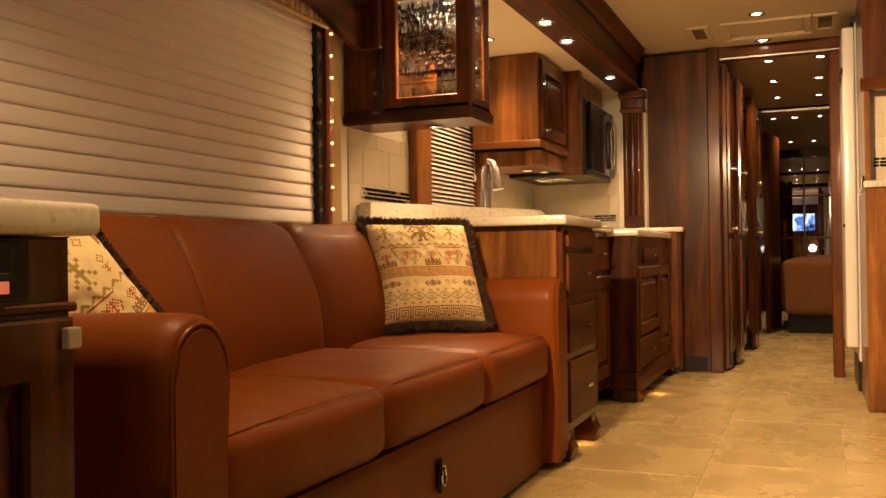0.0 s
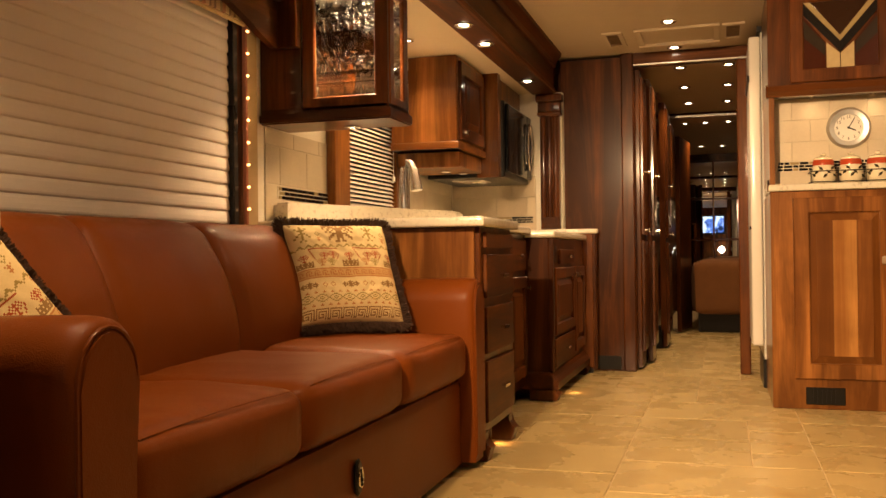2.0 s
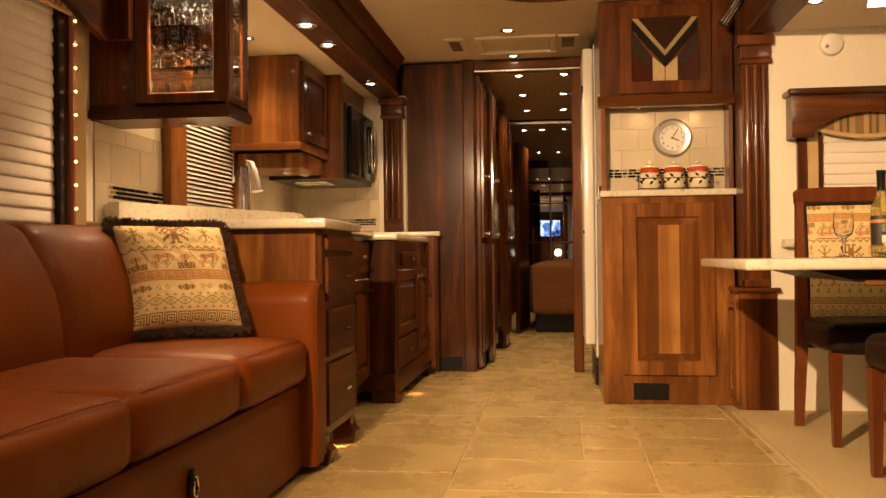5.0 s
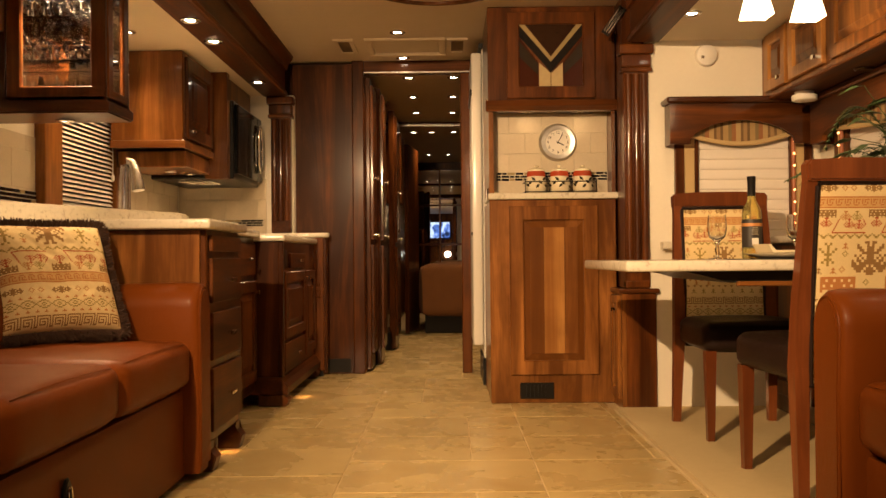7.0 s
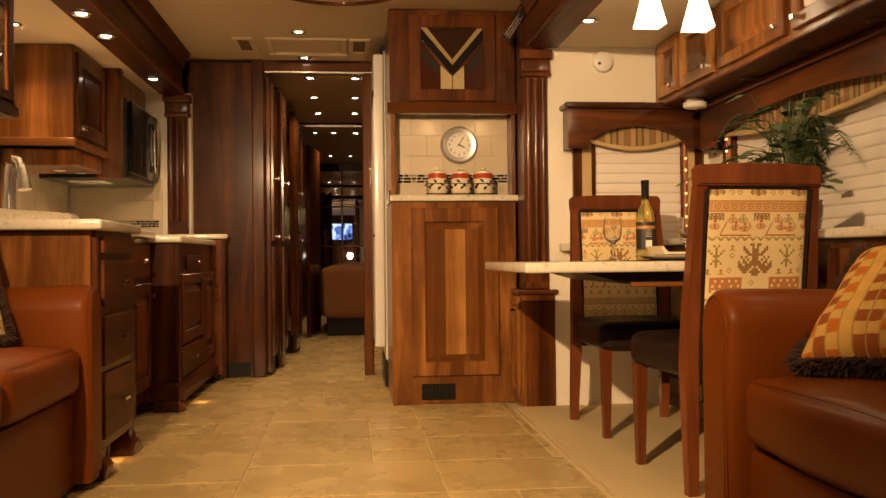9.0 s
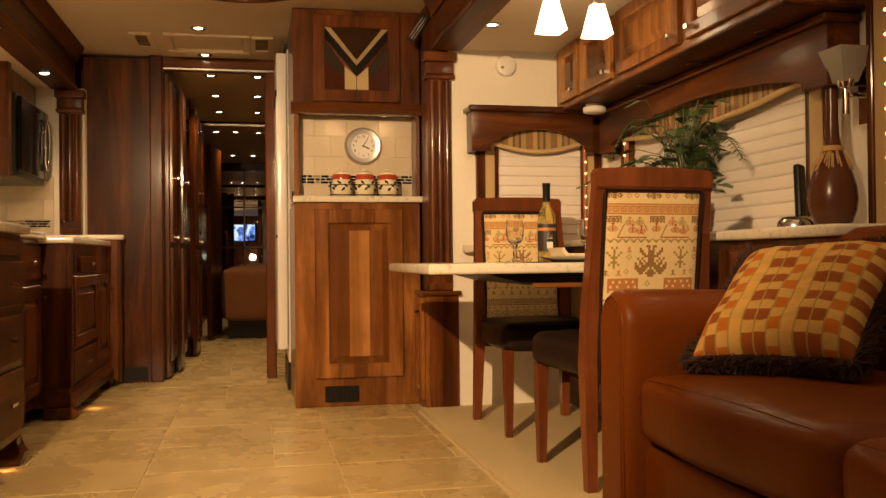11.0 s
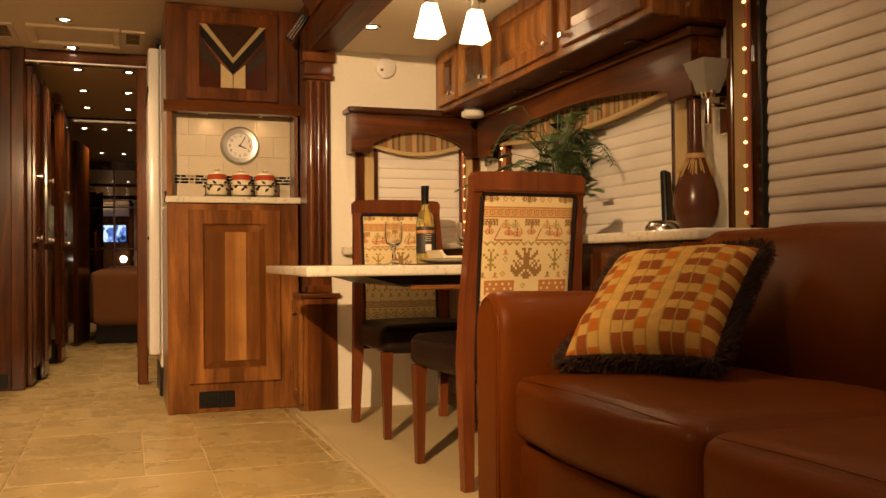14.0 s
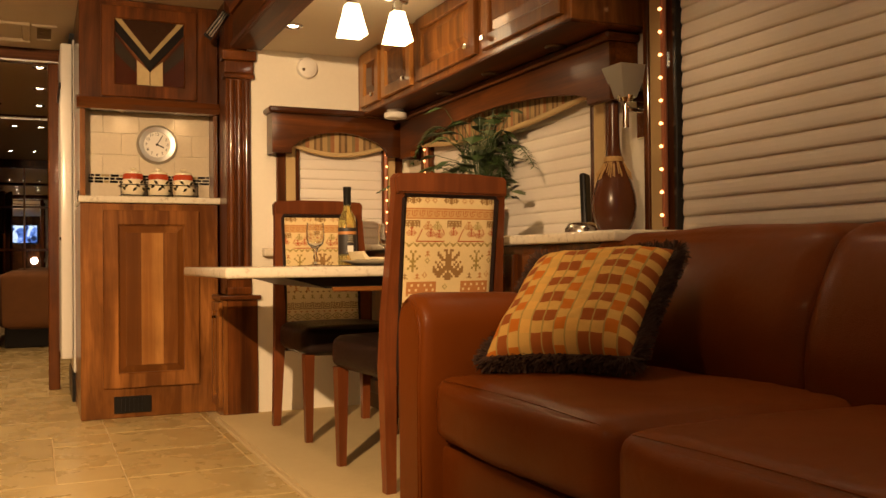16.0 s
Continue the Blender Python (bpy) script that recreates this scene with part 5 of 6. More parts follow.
# ---- ceiling fittings ----
VENT_DARK = plain("brown_vent", (0.17, 0.105, 0.05), 0.8, 0, 0.1, 30, 0)
for x0, x1, y0, y1, z in ((-0.69, -0.57, 5.44, 5.80, 2.09), (0.0, 0.125, 5.44, 5.80, 2.09), (-0.62, -0.50, 7.62, 7.9, 2.09)):
    V = thing("ceiling_vent", ((x0 + x1) / 2, y0, z), "square beige ceiling air vent", "vent", "ceiling vents")
    part("frame", boxes([(x0, x1, y0, y0 + 0.03, z - 0.012, z), (x0, x1, y1 - 0.03, y1, z - 0.012, z), (x0, x0 + 0.025, y0 + 0.03, y1 - 0.03, z - 0.012, z), (x1 - 0.025, x1, y0 + 0.03, y1 - 0.03, z - 0.012, z)]), CEIL, V)
    part("backing", box(x0 + 0.025, x1 - 0.025, y0 + 0.03, y1 - 0.03, z - 0.003, z - 0.001), VENT_DARK, V)
    for i in range(5):
        y = y0 + 0.05 + i * (y1 - y0 - 0.1) / 5
        part("slat", box(x0 + 0.026, x1 - 0.026, y, y + 0.03, z - 0.008, z - 0.005), VENT_DARK, V)
H = thing("roof_hatch", (-0.3, 5.6, 2.09), "rectangular beige ceiling hatch", "hatch")
part("frame", boxes([(-0.50, -0.01, 5.42, 5.46, 2.074, 2.09), (-0.50, -0.01, 5.80, 5.84, 2.066, 2.09), (-0.50, -0.46, 5.46, 5.80, 2.074, 2.09), (-0.05, -0.01, 5.46, 5.80, 2.074, 2.09)], 0.004), CEIL, H)
part("panel", box(-0.455, -0.055, 5.465, 5.795, 2.084, 2.0895, 0.002, 1), CEIL, H)

ring = thing("ceiling_trim_ring", (-0.05, 4.0, 2.09), "oval wooden ceiling trim", "trim")
part("ring", tube([(-0.05 + 0.5 * math.cos(i / 40 * 6.28319), 3.9 + 0.78 * math.sin(i / 40 * 6.28319), 2.086) for i in range(41)], 0.014, 8), WALNUT, ring, smooth=True)

det = thing("smoke_detector", (1.30, 4.555, 1.775), "round white smoke detector on the wall", "detector")
part("body", lathe([(0.0, -0.035), (0.03, -0.034), (0.05, -0.026), (0.055, -0.008), (0.055, 0.0), (0.0, 0.0)], (1.30, 4.558, 1.772), 28, axis="y"), WHITE_PLASTIC, det, smooth=True)
part("button", lathe([(0.0, -0.040), (0.008, -0.039), (0.009, -0.030)], (1.275, 4.558, 1.758), 12, axis="y"), STEEL, det)
DIM_CHROME = plain("dim_chrome", (0.10, 0.065, 0.04), 0.3, 1.0, 0.06, 50, 0)
spk = thing("cabinet_puck_light", (1.66, 4.22, 1.52), "round white unlit puck light under the cabinet", "light")
part("body", lathe([(0.0, -0.042), (0.050, -0.042), (0.057, -0.036), (0.057, -0.016), (0.040, -0.010), (0.045, 0.0), (0.0, 0.0)], (1.66, 4.22, 1.524), 28), WHITE_PLASTIC, spk, smooth=True)
for y in (2.75, 3.25, 3.7):
    k = thing("cabinet_downlight", (1.68, y, 1.52), "small chrome downlight under the dinette cabinet, off", "light", "downlights under the cabinet")
    part("ring", lathe([(0.0, -0.004), (0.026, -0.004), (0.034, -0.008), (0.04, -0.003), (0.04, 0.0)], (1.70, y, 1.524), 20), DIM_CHROME, k, smooth=True)

# ---- things on the table ----
TZ = 0.753
bx, by = 1.168, 3.50
wine = thing("wine_bottle", (bx, by, TZ), "white wine bottle with dark label and black capsule", "bottle")
WINEGLASS = glass("yellow_wine_glass", (0.80, 0.70, 0.26), 0.03)
WINEGLASS.node_tree.nodes["Principled BSDF"].inputs["Transmission Weight"].default_value = 0.85
part("bottle", lathe([(0.0, 0.0), (0.034, 0.0), (0.037, 0.005), (0.037, 0.165), (0.034, 0.19), (0.016, 0.225), (0.0145, 0.26), (0.0145, 0.30), (0.0, 0.30)], (bx, by, TZ), 28), WINEGLASS, wine, smooth=True)
part("capsule", lathe([(0.0152, 0.24), (0.0155, 0.30), (0.0165, 0.302), (0.0165, 0.318), (0.0, 0.319)], (bx, by, TZ), 20), BLACK, wine, "black foil capsule", smooth=True)
lab = part("label", lathe([(0.0375, 0.045), (0.0378, 0.047), (0.0378, 0.150), (0.0375, 0.152)], (bx, by, TZ), 28), plain("dark_paper", (0.03, 0.025, 0.022), 0.5, 0, 0.1, 50, 0), wine, "dark paper label", smooth=True)
part("code_patch", box(bx - 0.012, bx + 0.012, by - 0.0395, by - 0.0365, TZ + 0.052, TZ + 0.080), WHITE_PLASTIC, lab, "pale printed patch")
part("label_band", lathe([(0.0382, 0.125), (0.0384, 0.126), (0.0384, 0.136), (0.0382, 0.137)], (bx, by, TZ), 28), plain("orange_print", (0.5, 0.22, 0.06), 0.5, 0, 0.1, 50, 0), lab, "orange printed band")
for z, w in ((0.118, 0.02), (0.110, 0.024), (0.102, 0.022), (0.094, 0.024)):
    part("print_line", box(bx - w / 2, bx + w / 2, by - 0.0392, by - 0.0368, TZ + z, TZ + z + 0.002), JAR, lab)
stem = [(0.0, 0.0), (0.036, 0.0), (0.036, 0.003), (0.008, 0.008), (0.006, 0.02), (0.009, 0.035), (0.006, 0.05), (0.012, 0.07), (0.030, 0.085), (0.036, 0.11), (0.036, 0.14), (0.033, 0.172), (0.031, 0.172), (0.034, 0.14), (0.033, 0.11), (0.027, 0.088), (0.0, 0.075)]
g1 = tagged(part("wine_glass", lathe(stem, (0, 0, 0), 24), CRYSTAL, None, smooth=True), "clear cut crystal wine glass on the table", "glass", "wine glasses on the table")
g1.matrix_basis = Matrix.Translation((1.04, 3.52, TZ))
copy_thing(g1, Matrix.Translation((1.36, 3.56, TZ)))
plate = thing("dinner_plate", (1.27, 3.42, TZ), "cream dinner plate with bowl on the table", "plate")
part("plate", lathe([(0.0, 0.0), (0.09, 0.0), (0.11, 0.006), (0.15, 0.018), (0.152, 0.021), (0.10, 0.011), (0.0, 0.008)], (1.25, 3.36, TZ), 36), JAR, plate, smooth=True)
bowl = tagged(part("square_bowl", extrude([(1.17, TZ + 0.023), (1.36, TZ + 0.023), (1.385, TZ + 0.055), (1.375, TZ + 0.055), (1.35, TZ + 0.03), (1.18, TZ + 0.03), (1.165, TZ + 0.055), (1.155, TZ + 0.055)], "y", 3.28, 3.46, 0.003), JAR, None), "cream rectangular serving dish", "dish")
mat_ob = tagged(part("place_mat", lathe([(0.0, 0.0), (0.19, 0.0), (0.19, 0.002), (0.0, 0.0025)], (1.22, 3.36, TZ - 0.0005), 40), DARK_LEATHER, None), "thin dark round place mat", "place mat")
fork = thing("cutlery", (1.0, 3.4, TZ), "stainless knife and fork on a napkin", "cutlery")
part("knife", box(0.985, 0.995, 3.28, 3.46, TZ, TZ + 0.003, 0.001, 1), STEEL, fork)
part("fork", box(0.955, 0.963, 3.28, 3.45, TZ, TZ + 0.003, 0.001, 1), STEEL, fork)

# ---- side ledge: vase, silver phone, fern ----
LZ = 0.8565
vx, vy = 1.752, 2.48
GOURD = plain("dark_red_lacquer", (0.085, 0.026, 0.010), 0.24, 0, 0.3, 12, 0)
vase = thing("gourd_vase", (vx, vy, LZ), "dark red lacquered gourd vase with straw collar", "vase")
part("body", lathe([(0.0, 0.0), (0.042, 0.0), (0.056, 0.012), (0.069, 0.05), (0.073, 0.085), (0.070, 0.12), (0.058, 0.165), (0.042, 0.205), (0.029, 0.24), (0.022, 0.28), (0.018, 0.34), (0.018, 0.42), (0.013, 0.42), (0.0, 0.40)], (vx, vy, LZ), 40), GOURD, vase, smooth=True)
STRAW = plain("straw", (0.45, 0.28, 0.10), 0.8, 0, 0.3, 80, 0.2)
bm = bmesh.new()
rnd = random.Random(8)
for i in range(60):
    a = rnd.uniform(0, 6.28)
    p = Vector((vx, vy, LZ + 0.235))
    o = Vector((math.cos(a), math.sin(a), 0))
    tube([p + o * 0.028, p + o * 0.040 + Vector((0, 0, -0.02)), p + o * (0.052 + rnd.uniform(0, 0.01)) + Vector((0, 0, -0.04 - rnd.uniform(0, 0.025)))], 0.0022, 4, bm)
part("straw_collar", bm, STRAW, vase, "fringe of dry straw", kind="stuff")
part("collar_band", lathe([(0.030, 0.228), (0.034, 0.236), (0.030, 0.248), (0.024, 0.248)], (vx, vy, LZ), 20), STRAW, vase, smooth=True)

ph = thing("silver_desk_phone", (1.70, 2.72, LZ), "silver cordless phone on its cradle", "phone")
part("cradle", lathe([(0.0, 0.0), (0.06, 0.0), (0.06, 0.02), (0.045, 0.04), (0.0, 0.045)], (1.765, 2.695, LZ), 24), STEEL, ph, smooth=True)
part("receiver", turned(box(-0.022, 0.022, -0.012, 0.012, 0.0, 0.19, 0.008, 2), Matrix.Translation((1.775, 2.68, LZ + 0.03)) @ pose(0, 0, 0, -8, 10, 25)), BLACK, ph, "dark handset")

LEAF = plain("fern_green", (0.045, 0.085, 0.022), 0.5, 0, 0.35, 25, 0.1)
LEAF_B = plain("ivy_green", (0.12, 0.16, 0.075), 0.45, 0, 0.35, 25, 0.1)
POT = plain("brown_basket", (0.12, 0.06, 0.025), 0.8, 0, 0.3, 60, 0.4)
fx_, fy_ = 1.715, 3.38
plant = thing("potted_fern", (fx_, fy_, LZ), "green artificial fern and ivy in a basket", "plant")
part("pot", lathe([(0.0, 0.0), (0.07, 0.0), (0.09, 0.13), (0.085, 0.14), (0.0, 0.13)], (fx_, fy_, LZ), 20), POT, plant, smooth=True)
rnd = random.Random(21)


def leaflet(bm, p, d, up, length, width):
    d, up = d.normalized(), up.normalized()
    s = d.cross(up).normalized()
    vs = [bm.verts.new(q) for q in (p, p + d * length * 0.35 + s * width, p + d * length - up * length * 0.12, p + d * length * 0.35 - s * width)]
    m = bm.verts.new(p + d * length * 0.4 + up * width * 0.25)
    for i in range(4):
        bm.faces.new((vs[i], vs[(i + 1) % 4], m))


for i in range(22):
    bm = bmesh.new()
    a = rnd.uniform(0, 6.28)
    rise, reach = rnd.uniform(0.15, 0.62), rnd.uniform(0.20, 0.46)
    if math.cos(a) > 0.35:
        reach *= 0.35
    base = Vector((fx_, fy_, LZ + 0.12))
    pts = []
    for k in range(14):
        t = k / 13
        pts.append(base + Vector((math.cos(a) * reach * t, math.sin(a) * reach * t, rise * (1.9 * t - 1.55 * t * t))))
    tube(pts, 0.002, 5, bm)
    for k in range(2, 14):
        d = pts[k] - pts[k - 1]
        side = d.cross(Vector((0, 0, 1))).normalized()
        ln = 0.055 * math.sin(math.pi * (0.25 + 0.72 * k / 14)) + 0.012
        for s in (-1, 1):
            leaflet(bm, pts[k], side * s + d.normalized() * 0.5 + Vector((0, 0, -0.15)), Vector((0, 0, 1)), ln, 0.006)
            leaflet(bm, (pts[k] + pts[k - 1]) / 2, side * s + d.normalized() * 0.5, Vector((0, 0, 1)), ln, 0.006)
    part("frond", bm, LEAF, plant)
for i in range(60):
    bm = bmesh.new()
    a = rnd.uniform(0, 6.28)
    r = rnd.uniform(0.03, 0.22) * (0.5 if math.cos(a) > 0.3 else 1)
    p = Vector((fx_ + r * math.cos(a), fy_ + 1.3 * r * math.sin(a), LZ + rnd.uniform(0.18, 0.55)))
    tube([Vector((fx_, fy_, LZ + 0.12)), (p + Vector((fx_, fy_, LZ + 0.3))) / 2, p], 0.0018, 4, bm)
    d = Vector((math.cos(a), math.sin(a), rnd.uniform(-0.5, 0.3)))
    leaflet(bm, p, d, Vector((0, 0, 1)) + d * 0.3, rnd.uniform(0.075, 0.125), rnd.uniform(0.028, 0.044))
    part("leaf", bm, LEAF_B if rnd.random() < 0.5 else LEAF, plant)

# ---- wall sconce by the side window ----
FROST = plain("frosted_glass_unlit", (0.30, 0.29, 0.25), 0.35, 0, 0.04, 30, 0)
sc = thing("wall_sconce", (1.84, 2.57, 1.30), "unlit chrome wall sconce with square frosted shade", "sconce")
sx, sy = 1.795, 2.47
bm = bmesh.new()
rows = []
for w, z in ((0.026, 1.300), (0.056, 1.403), (0.052, 1.403), (0.022, 1.306)):
    rows.append([bm.verts.new((sx + a * w, sy + c * w, z)) for a, c in ((-1, -1), (1, -1), (1, 1), (-1, 1))])
for p, q in zip(rows, rows[1:]):
    for i in range(4):
        bm.faces.new((p[i], p[(i + 1) % 4], q[(i + 1) % 4], q[i]))
bm.faces.new(rows[-1])
bm.faces.new(rows[0])
part("shade", bm, FROST, sc, "flared frosted glass shade")
part("arm", tube([(sx, sy, 1.305), (sx, sy, 1.275), (sx + 0.02, sy, 1.262), (XR - 0.01, sy, 1.262)], 0.009, 8), CHROME, sc, smooth=True)
part("back_plate", box(XR - 0.012, XR - 0.001, sy - 0.03, sy + 0.03, 1.17, 1.33, 0.004, 2), CHROME, sc)
part("cup", lathe([(0.0, 0.0), (0.02, 0.0), (0.026, 0.012), (0.03, 0.02)], (sx, sy, 1.286), 16), CHROME, sc, smooth=True)
part("drop", box(sx - 0.008, sx + 0.008, sy - 0.008, sy + 0.008, 1.20, 1.28, 0.002, 1), CHROME, sc)

# dried sprigs on the console
sp = thing("dried_sprig", (-1.0, 0.70, 0.843), "dark dried twigs lying on the console top", "sprig")
rnd = random.Random(4)
for c in ((-1.02, 0.60), (-0.98, 0.72), (-1.1, 0.80)):
    bm = bmesh.new()
    for i in range(26):
        p = Vector((c[0] + rnd.uniform(-0.03, 0.03), c[1] + rnd.uniform(-0.02, 0.02), 0.846))
        tube([p, p + Vector((rnd.uniform(-0.03, 0.03), rnd.uniform(-0.03, 0.03), rnd.uniform(0.002, 0.016)))], 0.002, 4, bm)
    part("twig_cluster", bm, FRINGE, sp, kind="stuff")

# ---- bedroom ----
bed = thing("bed", (0.1, 9.9, 0), "bed with rust brown cover on a dark base", "bed")
bm = rounded(-0.30, 1.1, 9.1, 11.2, 0.17, 0.70, 0.07, 0.02)
for v in bm.verts:
    v.co.x += 0.03 * math.sin(v.co.y * 9 + v.co.z * 3) * (0.7 - v.co.z)
part("cover", bm, plain("rust_bed_cover", (0.16, 0.062, 0.016), 0.95, 0, 0.25, 10, 0.2), bed, smooth=True)
part("base", box(-0.25, 1.05, 9.2, 11.1, 0.0, 0.24, 0.02, 2), plain("dark_matte", (0.012, 0.009, 0.007), 0.9, 0, 0.1, 20, 0), bed, "dark bed base")
wm = thing("mirror_wall", (-0.1, 12.55, 0.7), "mirrored bedroom wall in dark panes", "mirror", kind="structure")
for a, c in ((-0.80, -0.465), (-0.455, -0.13), (-0.11, 0.22), (0.23, 0.55)):
    for z0, z1 in ((0.50, 0.94), (0.96, 1.48), (1.50, 1.98)):
        part("pane", box(a, c, 12.55, 12.56, z0, z1), MIRROR, wm)
for x in (-0.46, -0.12, 0.225):
    part("mullion", box(x - 0.012, x + 0.012, 12.535, 12.56, 0.48, 2.0, 0.003, 1), WALNUT, wm)
for z in (0.95, 1.49, 1.99):
    part("rail", box(-0.8, 0.55, 12.53, 12.56, z - 0.014, z + 0.014, 0.003, 1), WALNUT_X, wm)
bh = thing("bedroom_header", (-0.2, 8.85, 2.0), "dark walnut bedroom header with metal edge", "header", kind="structure")
part("board", box(-0.62, 0.3, 8.82, 8.9, 2.06, 2.09), WALNUT_X, bh)
part("edge_strip", box(-0.62, 0.3, 8.81, 8.819, 2.05, 2.072), STEEL, bh)
ov = thing("overhead_locker", (-0.46, 9.2, 1.2), "dark walnut overhead locker with small red indicator", "cabinet")
part("body", box(-0.61, -0.44, 8.5, 8.98, 1.28, 1.95, 0.01, 2), WALNUT, ov)
part("indicator", box(-0.50, -0.48, 8.496, 8.4995, 1.48, 1.49), RED_GLOW, ov, "red indicator")
tv = thing("television", (-0.31, -2.25, 1.6), "television above the windscreen, showing a bright blue picture", "television")
part("body", box(-0.68, 0.06, -2.298, -2.25, 1.32, 1.86, 0.01, 2), BLACK, tv)
m, nt, b = mat("tv_picture")
f = noise_at(nt, coords(nt), 4.5, 3, 0.5, 1.0)
col = ramp(nt, f, [(0.40, (0.01, 0.02, 0.06)), (0.5, (0.12, 0.25, 0.8)), (0.58, (0.7, 0.85, 1.0))])
nt.links.new(col, b.inputs["Emission Color"])
b.inputs["Emission Strength"].default_value = 1.3
b.inputs["Base Color"].default_value = (0.01, 0.01, 0.01, 1)
part("screen", box(-0.65, 0.03, -2.25, -2.247, 1.36, 1.83), m, tv, "lit blue and white screen")
# glow for the bright spot in the bedroom mirror; globe and stand are added
gl = thing("globe_lamp", (-0.04, -2.15, 0), "round white glow for the bright spot in the mirror, on an added stand", "lamp")
part("base", lathe([(0.0, 0.0), (0.14, 0.0), (0.14, 0.015), (0.03, 0.03), (0.0, 0.03)], (-0.04, -2.15, 0.0), 28), BLACK, gl, smooth=True)
part("stem", lathe([(0.012, 0.03), (0.012, 0.77), (0.04, 0.78), (0.04, 0.79), (0.0, 0.79)], (-0.04, -2.15, 0.0), 14), BLACK, gl, smooth=True)
part("globe", lathe([(0.095 * math.sin(math.pi * i / 14), 0.865 - 0.095 * math.cos(math.pi * i / 14)) for i in range(15)], (-0.04, -2.15, 0.0), 24), glow("white_globe_glow", (1.0, 0.93, 0.80), 9.0), gl, "glowing white globe", smooth=True)
# ---- lamps ----
def downlight(x, y, z, power, bulb=True):
    S = thing("ceiling_light", (x, y, z), "small recessed round ceiling spotlight, lit", "ceiling light", "recessed spotlights")
    part("trim_ring", lathe([(0.026, -0.001), (0.044, -0.001), (0.046, -0.006), (0.040, -0.010), (0.026, -0.004)], (x, y, z), 20), STEEL, S, smooth=True)
    part("bulb", lathe([(0.0, -0.008), (0.018, -0.007), (0.0255, -0.003), (0.0255, -0.001), (0.0, -0.001)], (x, y, z), 16), BULB, S, smooth=True)
    if power:
        lamp("spot", "SPOT", (x, y, z - 0.02), power, 0.03, None, 130, 0.9)


# y 1.2 and 2.6 are added out of view to brighten the left blind
for y, p in ((1.2, 21), (2.6, 1.2), (3.98, 11), (4.37, 10), (5.39, 18)):
    downlight(-1.13, y, 1.829, p)
downlight(-0.83, 0.42, 2.09, 0)
lamp("ceiling_spotlight", "SPOT", (-0.83, 0.42, 1.88), 690, 0.025, (0.74, 4.4, 0.50), 70, 1.0)
# added out of view as fill for the near floor, sofa and blind
downlight(-0.55, 1.3, 2.09, 50)
# first three are added out of view, to brighten console, aisle and refrigerator edge
for y, p in ((-0.6, 16), (3.2, 14), (4.3, 14), (5.28, 34), (5.957, 14)):
    downlight(-0.29, y, 2.09, p)
for y, p in ((6.62, 30), (7.42, 30), (8.22, 34)):
    downlight(-0.284, y, 2.09, p)
    downlight(0.043, y, 2.09, 0)
for x, y, p in ((-0.36, 9.5, 0), (-0.17, 9.5, 22), (0.06, 9.5, 0), (-0.25, 11.6, 22), (0.0, 11.6, 0)):
    downlight(x, y, 2.09, p)
downlight(1.09, 4.03, 1.849, 7)
# added out of view along the right slide, to brighten the blind
for y, p in ((0.5, 5), (1.3, 6), (2.1, 9)):
    downlight(1.45, y, 1.849, p)

fix = thing("pendant_lamp", (1.15, 3.25, 1.83), "chrome dinette lamp with frosted glass shades, lit", "lamp")
SHADE = glow("lit_frosted_glass", (1.0, 0.82, 0.50), 5.5)
part("bar", tube([(1.08, 3.295, 1.805), (1.375, 3.345, 1.805)], 0.012, 10), STEEL, fix, smooth=True)
part("stem", tube([(1.205, 3.32, 1.80), (1.205, 3.32, 1.845)], 0.008, 8), STEEL, fix, smooth=True)
part("canopy", lathe([(0.0, 0.0), (0.05, 0.0), (0.05, -0.02), (0.0, -0.025)], (1.205, 3.32, 1.849), 20), STEEL, fix, smooth=True)
for x, y in ((1.127, 3.30), (1.328, 3.335)):
    bm = bmesh.new()
    rows = []
    for w, z in ((0.023, 1.756), (0.049, 1.634), (0.045, 1.634), (0.019, 1.75)):
        rows.append([bm.verts.new((x + a * w, y + c * w, z)) for a, c in ((-1, -1), (1, -1), (1, 1), (-1, 1))])
    for p, q in zip(rows, rows[1:]):
        for i in range(4):
            bm.faces.new((p[i], p[(i + 1) % 4], q[(i + 1) % 4], q[i]))
    bm.faces.new(rows[-1])
    sh = part("shade", bm, SHADE, fix, "square flared frosted shade")
    part("socket", lathe([(0.02, 0.0), (0.02, 0.03), (0.008, 0.05)], (x, y, 1.756), 12), STEEL, fix, smooth=True)
    lamp("pendant_bulb", "POINT", (x, y, 1.60), 1.5, 0.05)

# puck lamps under the kitchen cabinets, on the slide ceiling and in the niche
# those at y 3.42 and 4.25 are added to brighten tiles and upper cabinet
for x, y, z, p in ((-1.45, 3.42, 1.304, 9.0), (-1.50, 4.25, 1.849, 27.0), (-1.52, 4.95, 1.257, 4.0), (-1.46, 5.10, 1.257, 4.0), (-1.5, 5.5, 1.239, 6.0), (0.42, 4.85, 1.549, 0.4), (0.70, 4.85, 1.549, 0.4)):
    k = thing("puck_light", (x, y, z), "small round puck light under the cabinet, lit", "light", "puck lights")
    part("ring", lathe([(0.020, 0.0), (0.034, 0.0), (0.034, -0.006), (0.022, -0.009), (0.020, -0.004)], (x, y, z), 18), STEEL, k, smooth=True)
    part("lens", lathe([(0.0, -0.005), (0.0195, -0.004), (0.0195, -0.001), (0.0, -0.001)], (x, y, z), 14), BULB, k, smooth=True)
    lamp("puck_bulb", "SPOT", (x, y, z - 0.015), p, 0.02, None, 150, 1.0)
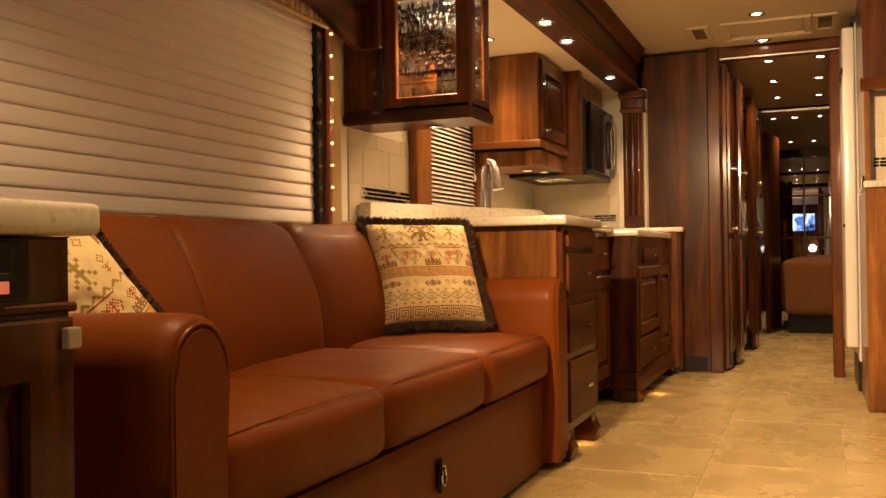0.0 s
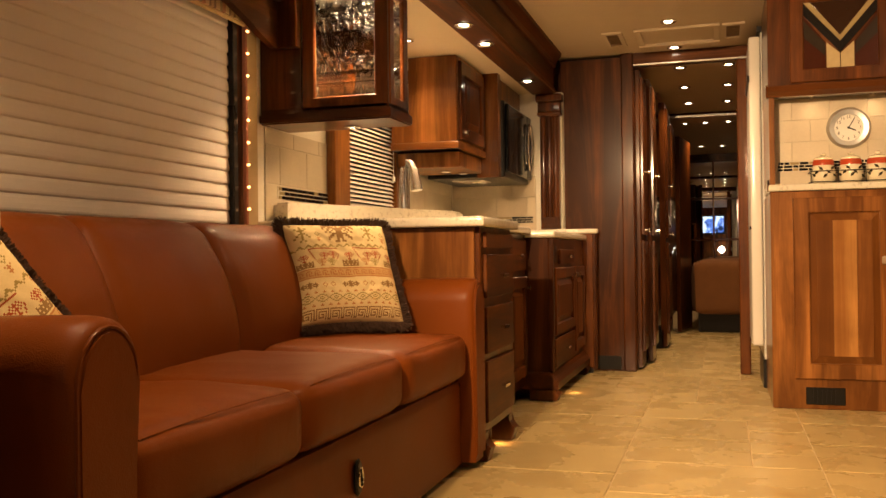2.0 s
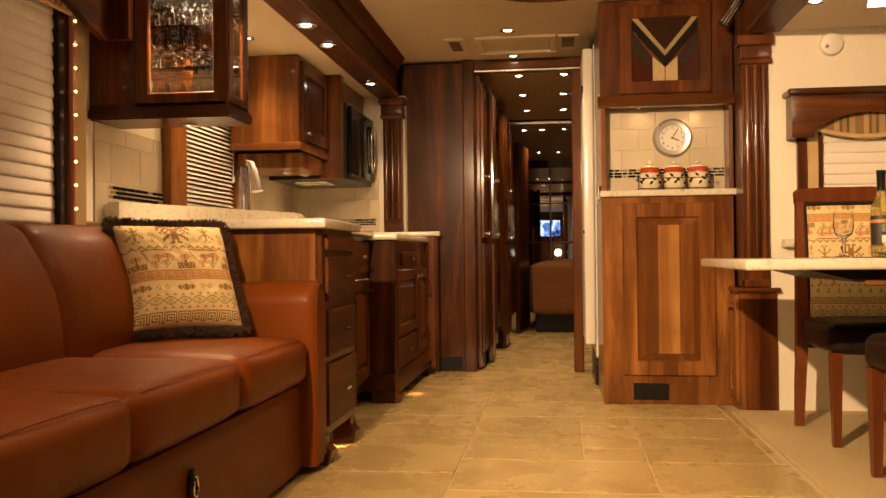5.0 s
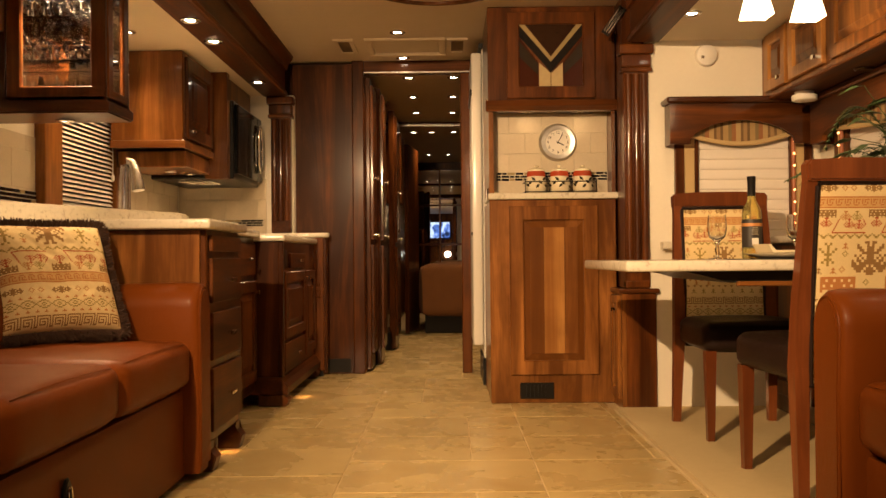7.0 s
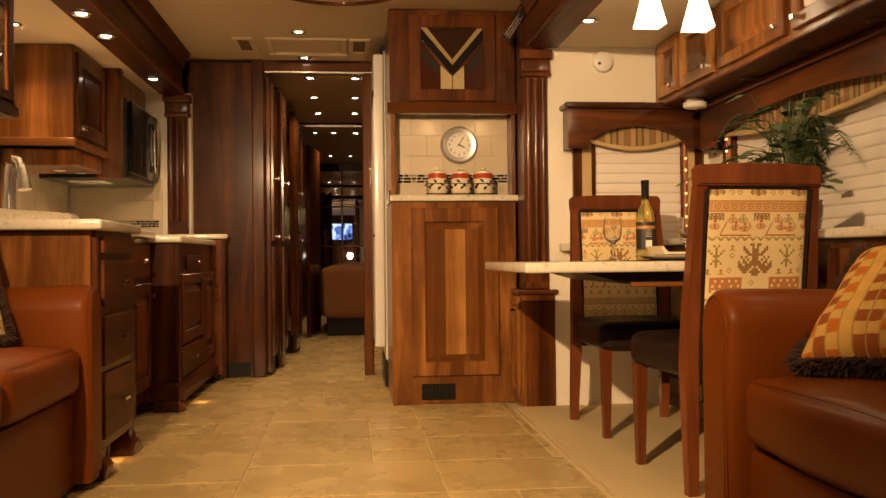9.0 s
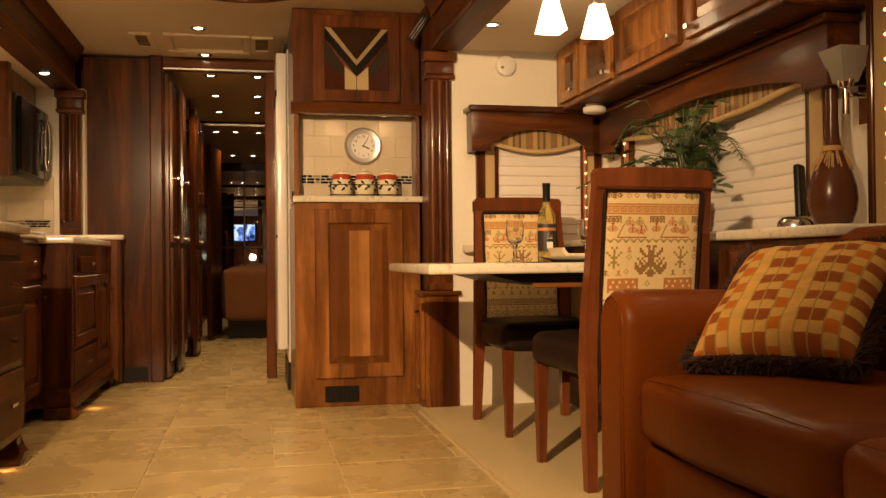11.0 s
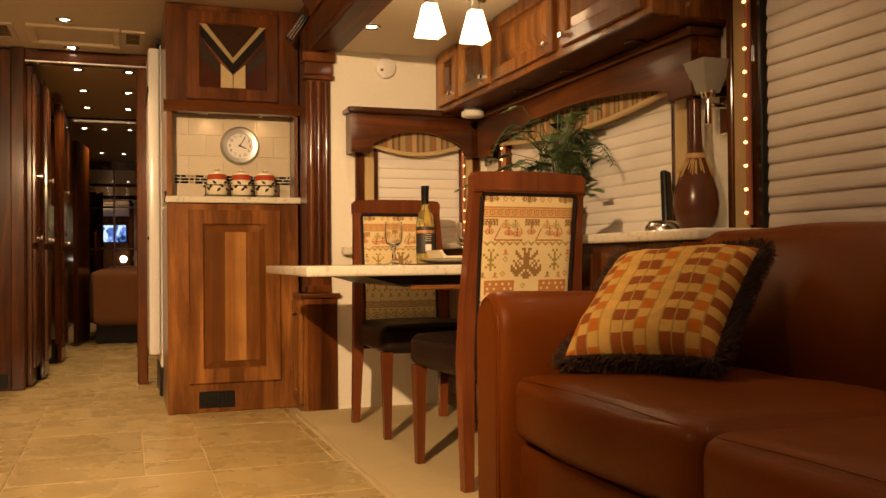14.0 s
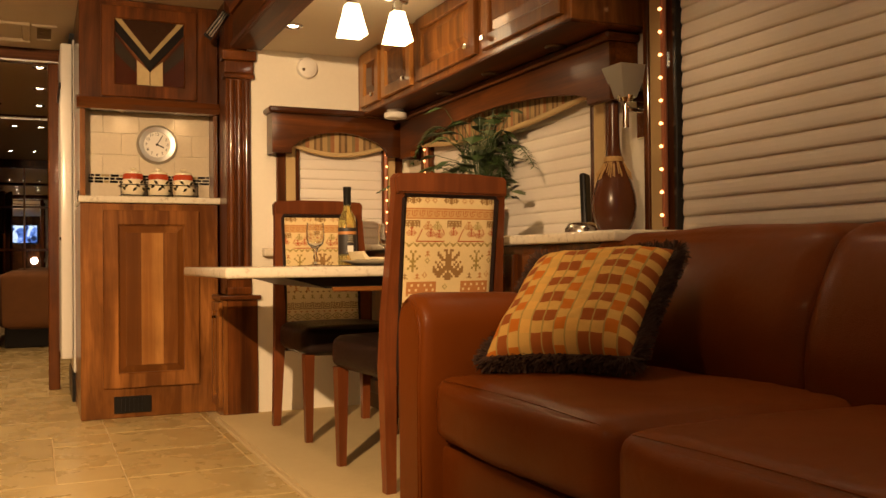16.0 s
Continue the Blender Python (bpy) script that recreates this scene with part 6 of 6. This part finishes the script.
for x in (-1.46, -1.36):
    downlight(x, 3.38, 1.849, 0)
lamp("cabinet_bulb", "SPOT", (-1.41, 3.40, 1.83), 60, 0.02, None, 105, 0.6)

# toe-kick lights under the kitchen cabinets
TOE = glow("toe_kick_glow", (1.0, 0.42, 0.12), 0.12)
for x, y in ((-0.90, 5.05), (-0.99, 3.62)):
    k = thing("toe_kick_light", (x, y, 0.05), "small amber toe-kick light below the cabinet, lit", "light", "toe-kick lights")
    part("lens", lathe([(0.0, 0.0), (0.012, 0.0), (0.014, 0.006), (0.0, 0.010)], (x, y, 0.046), 12), TOE, k, smooth=True)
    lamp("toe_kick_bulb", "SPOT", (x + 0.09, y, 0.045), 0.5, 0.012, None, 150, 1.0, color=(1.0, 0.45, 0.14))
# ---- floor: carpet and tiles ----
structure("carpet_floor", box(0.835, XR, -2.3, 4.56, -0.011, 0.012), CARPET, "beige short-pile carpet of the dinette slide", "carpet")
structure("carpet_trim", box(0.815, 0.834, -2.3, 4.52, -0.011, 0.006, 0.003, 1), GROUT, "thin beige edge strip between carpet and tiles", "trim")
floor = tagged(new("floor"), "travertine-look floor tiles in mixed sizes", "floor", kind="structure")
U = 0.232
cols, y_first, n_rows = 9, -0.5, 43
x_first = 0.08 - 5 * U
taken = set()
rnd = random.Random(11)
shapes = [(2, 2), (2, 2), (3, 2), (2, 3), (2, 2), (2, 1), (3, 2), (3, 2), (1, 2), (1, 1)]
shared = {}
for r in range(n_rows):
    for c in range(cols):
        if (r, c) in taken:
            continue
        opts = [q for q in shapes if c + q[0] <= cols and r + q[1] <= n_rows and all((r + j, c + i) not in taken for i in range(q[0]) for j in range(q[1]))]
        w, h = rnd.choice(opts)
        for i in range(w):
            for j in range(h):
                taken.add((r + j, c + i))
        x0, y0 = x_first + c * U, y_first + r * U
        x1 = min(x0 + w * U, 0.813)
        W = round(x1 - x0, 3)
        if (W, h) not in shared:
            g = 0.0024
            o = part("tile", box(g, W - g, g, h * U - g, -0.011, 0.0, 0.0018, 1), TILE, None)
            shared[(W, h)] = o.data
        else:
            o = new("tile", shared[(W, h)])
        o.parent = floor
        o.location = (x0, y0, rnd.uniform(-0.0006, 0.0004))
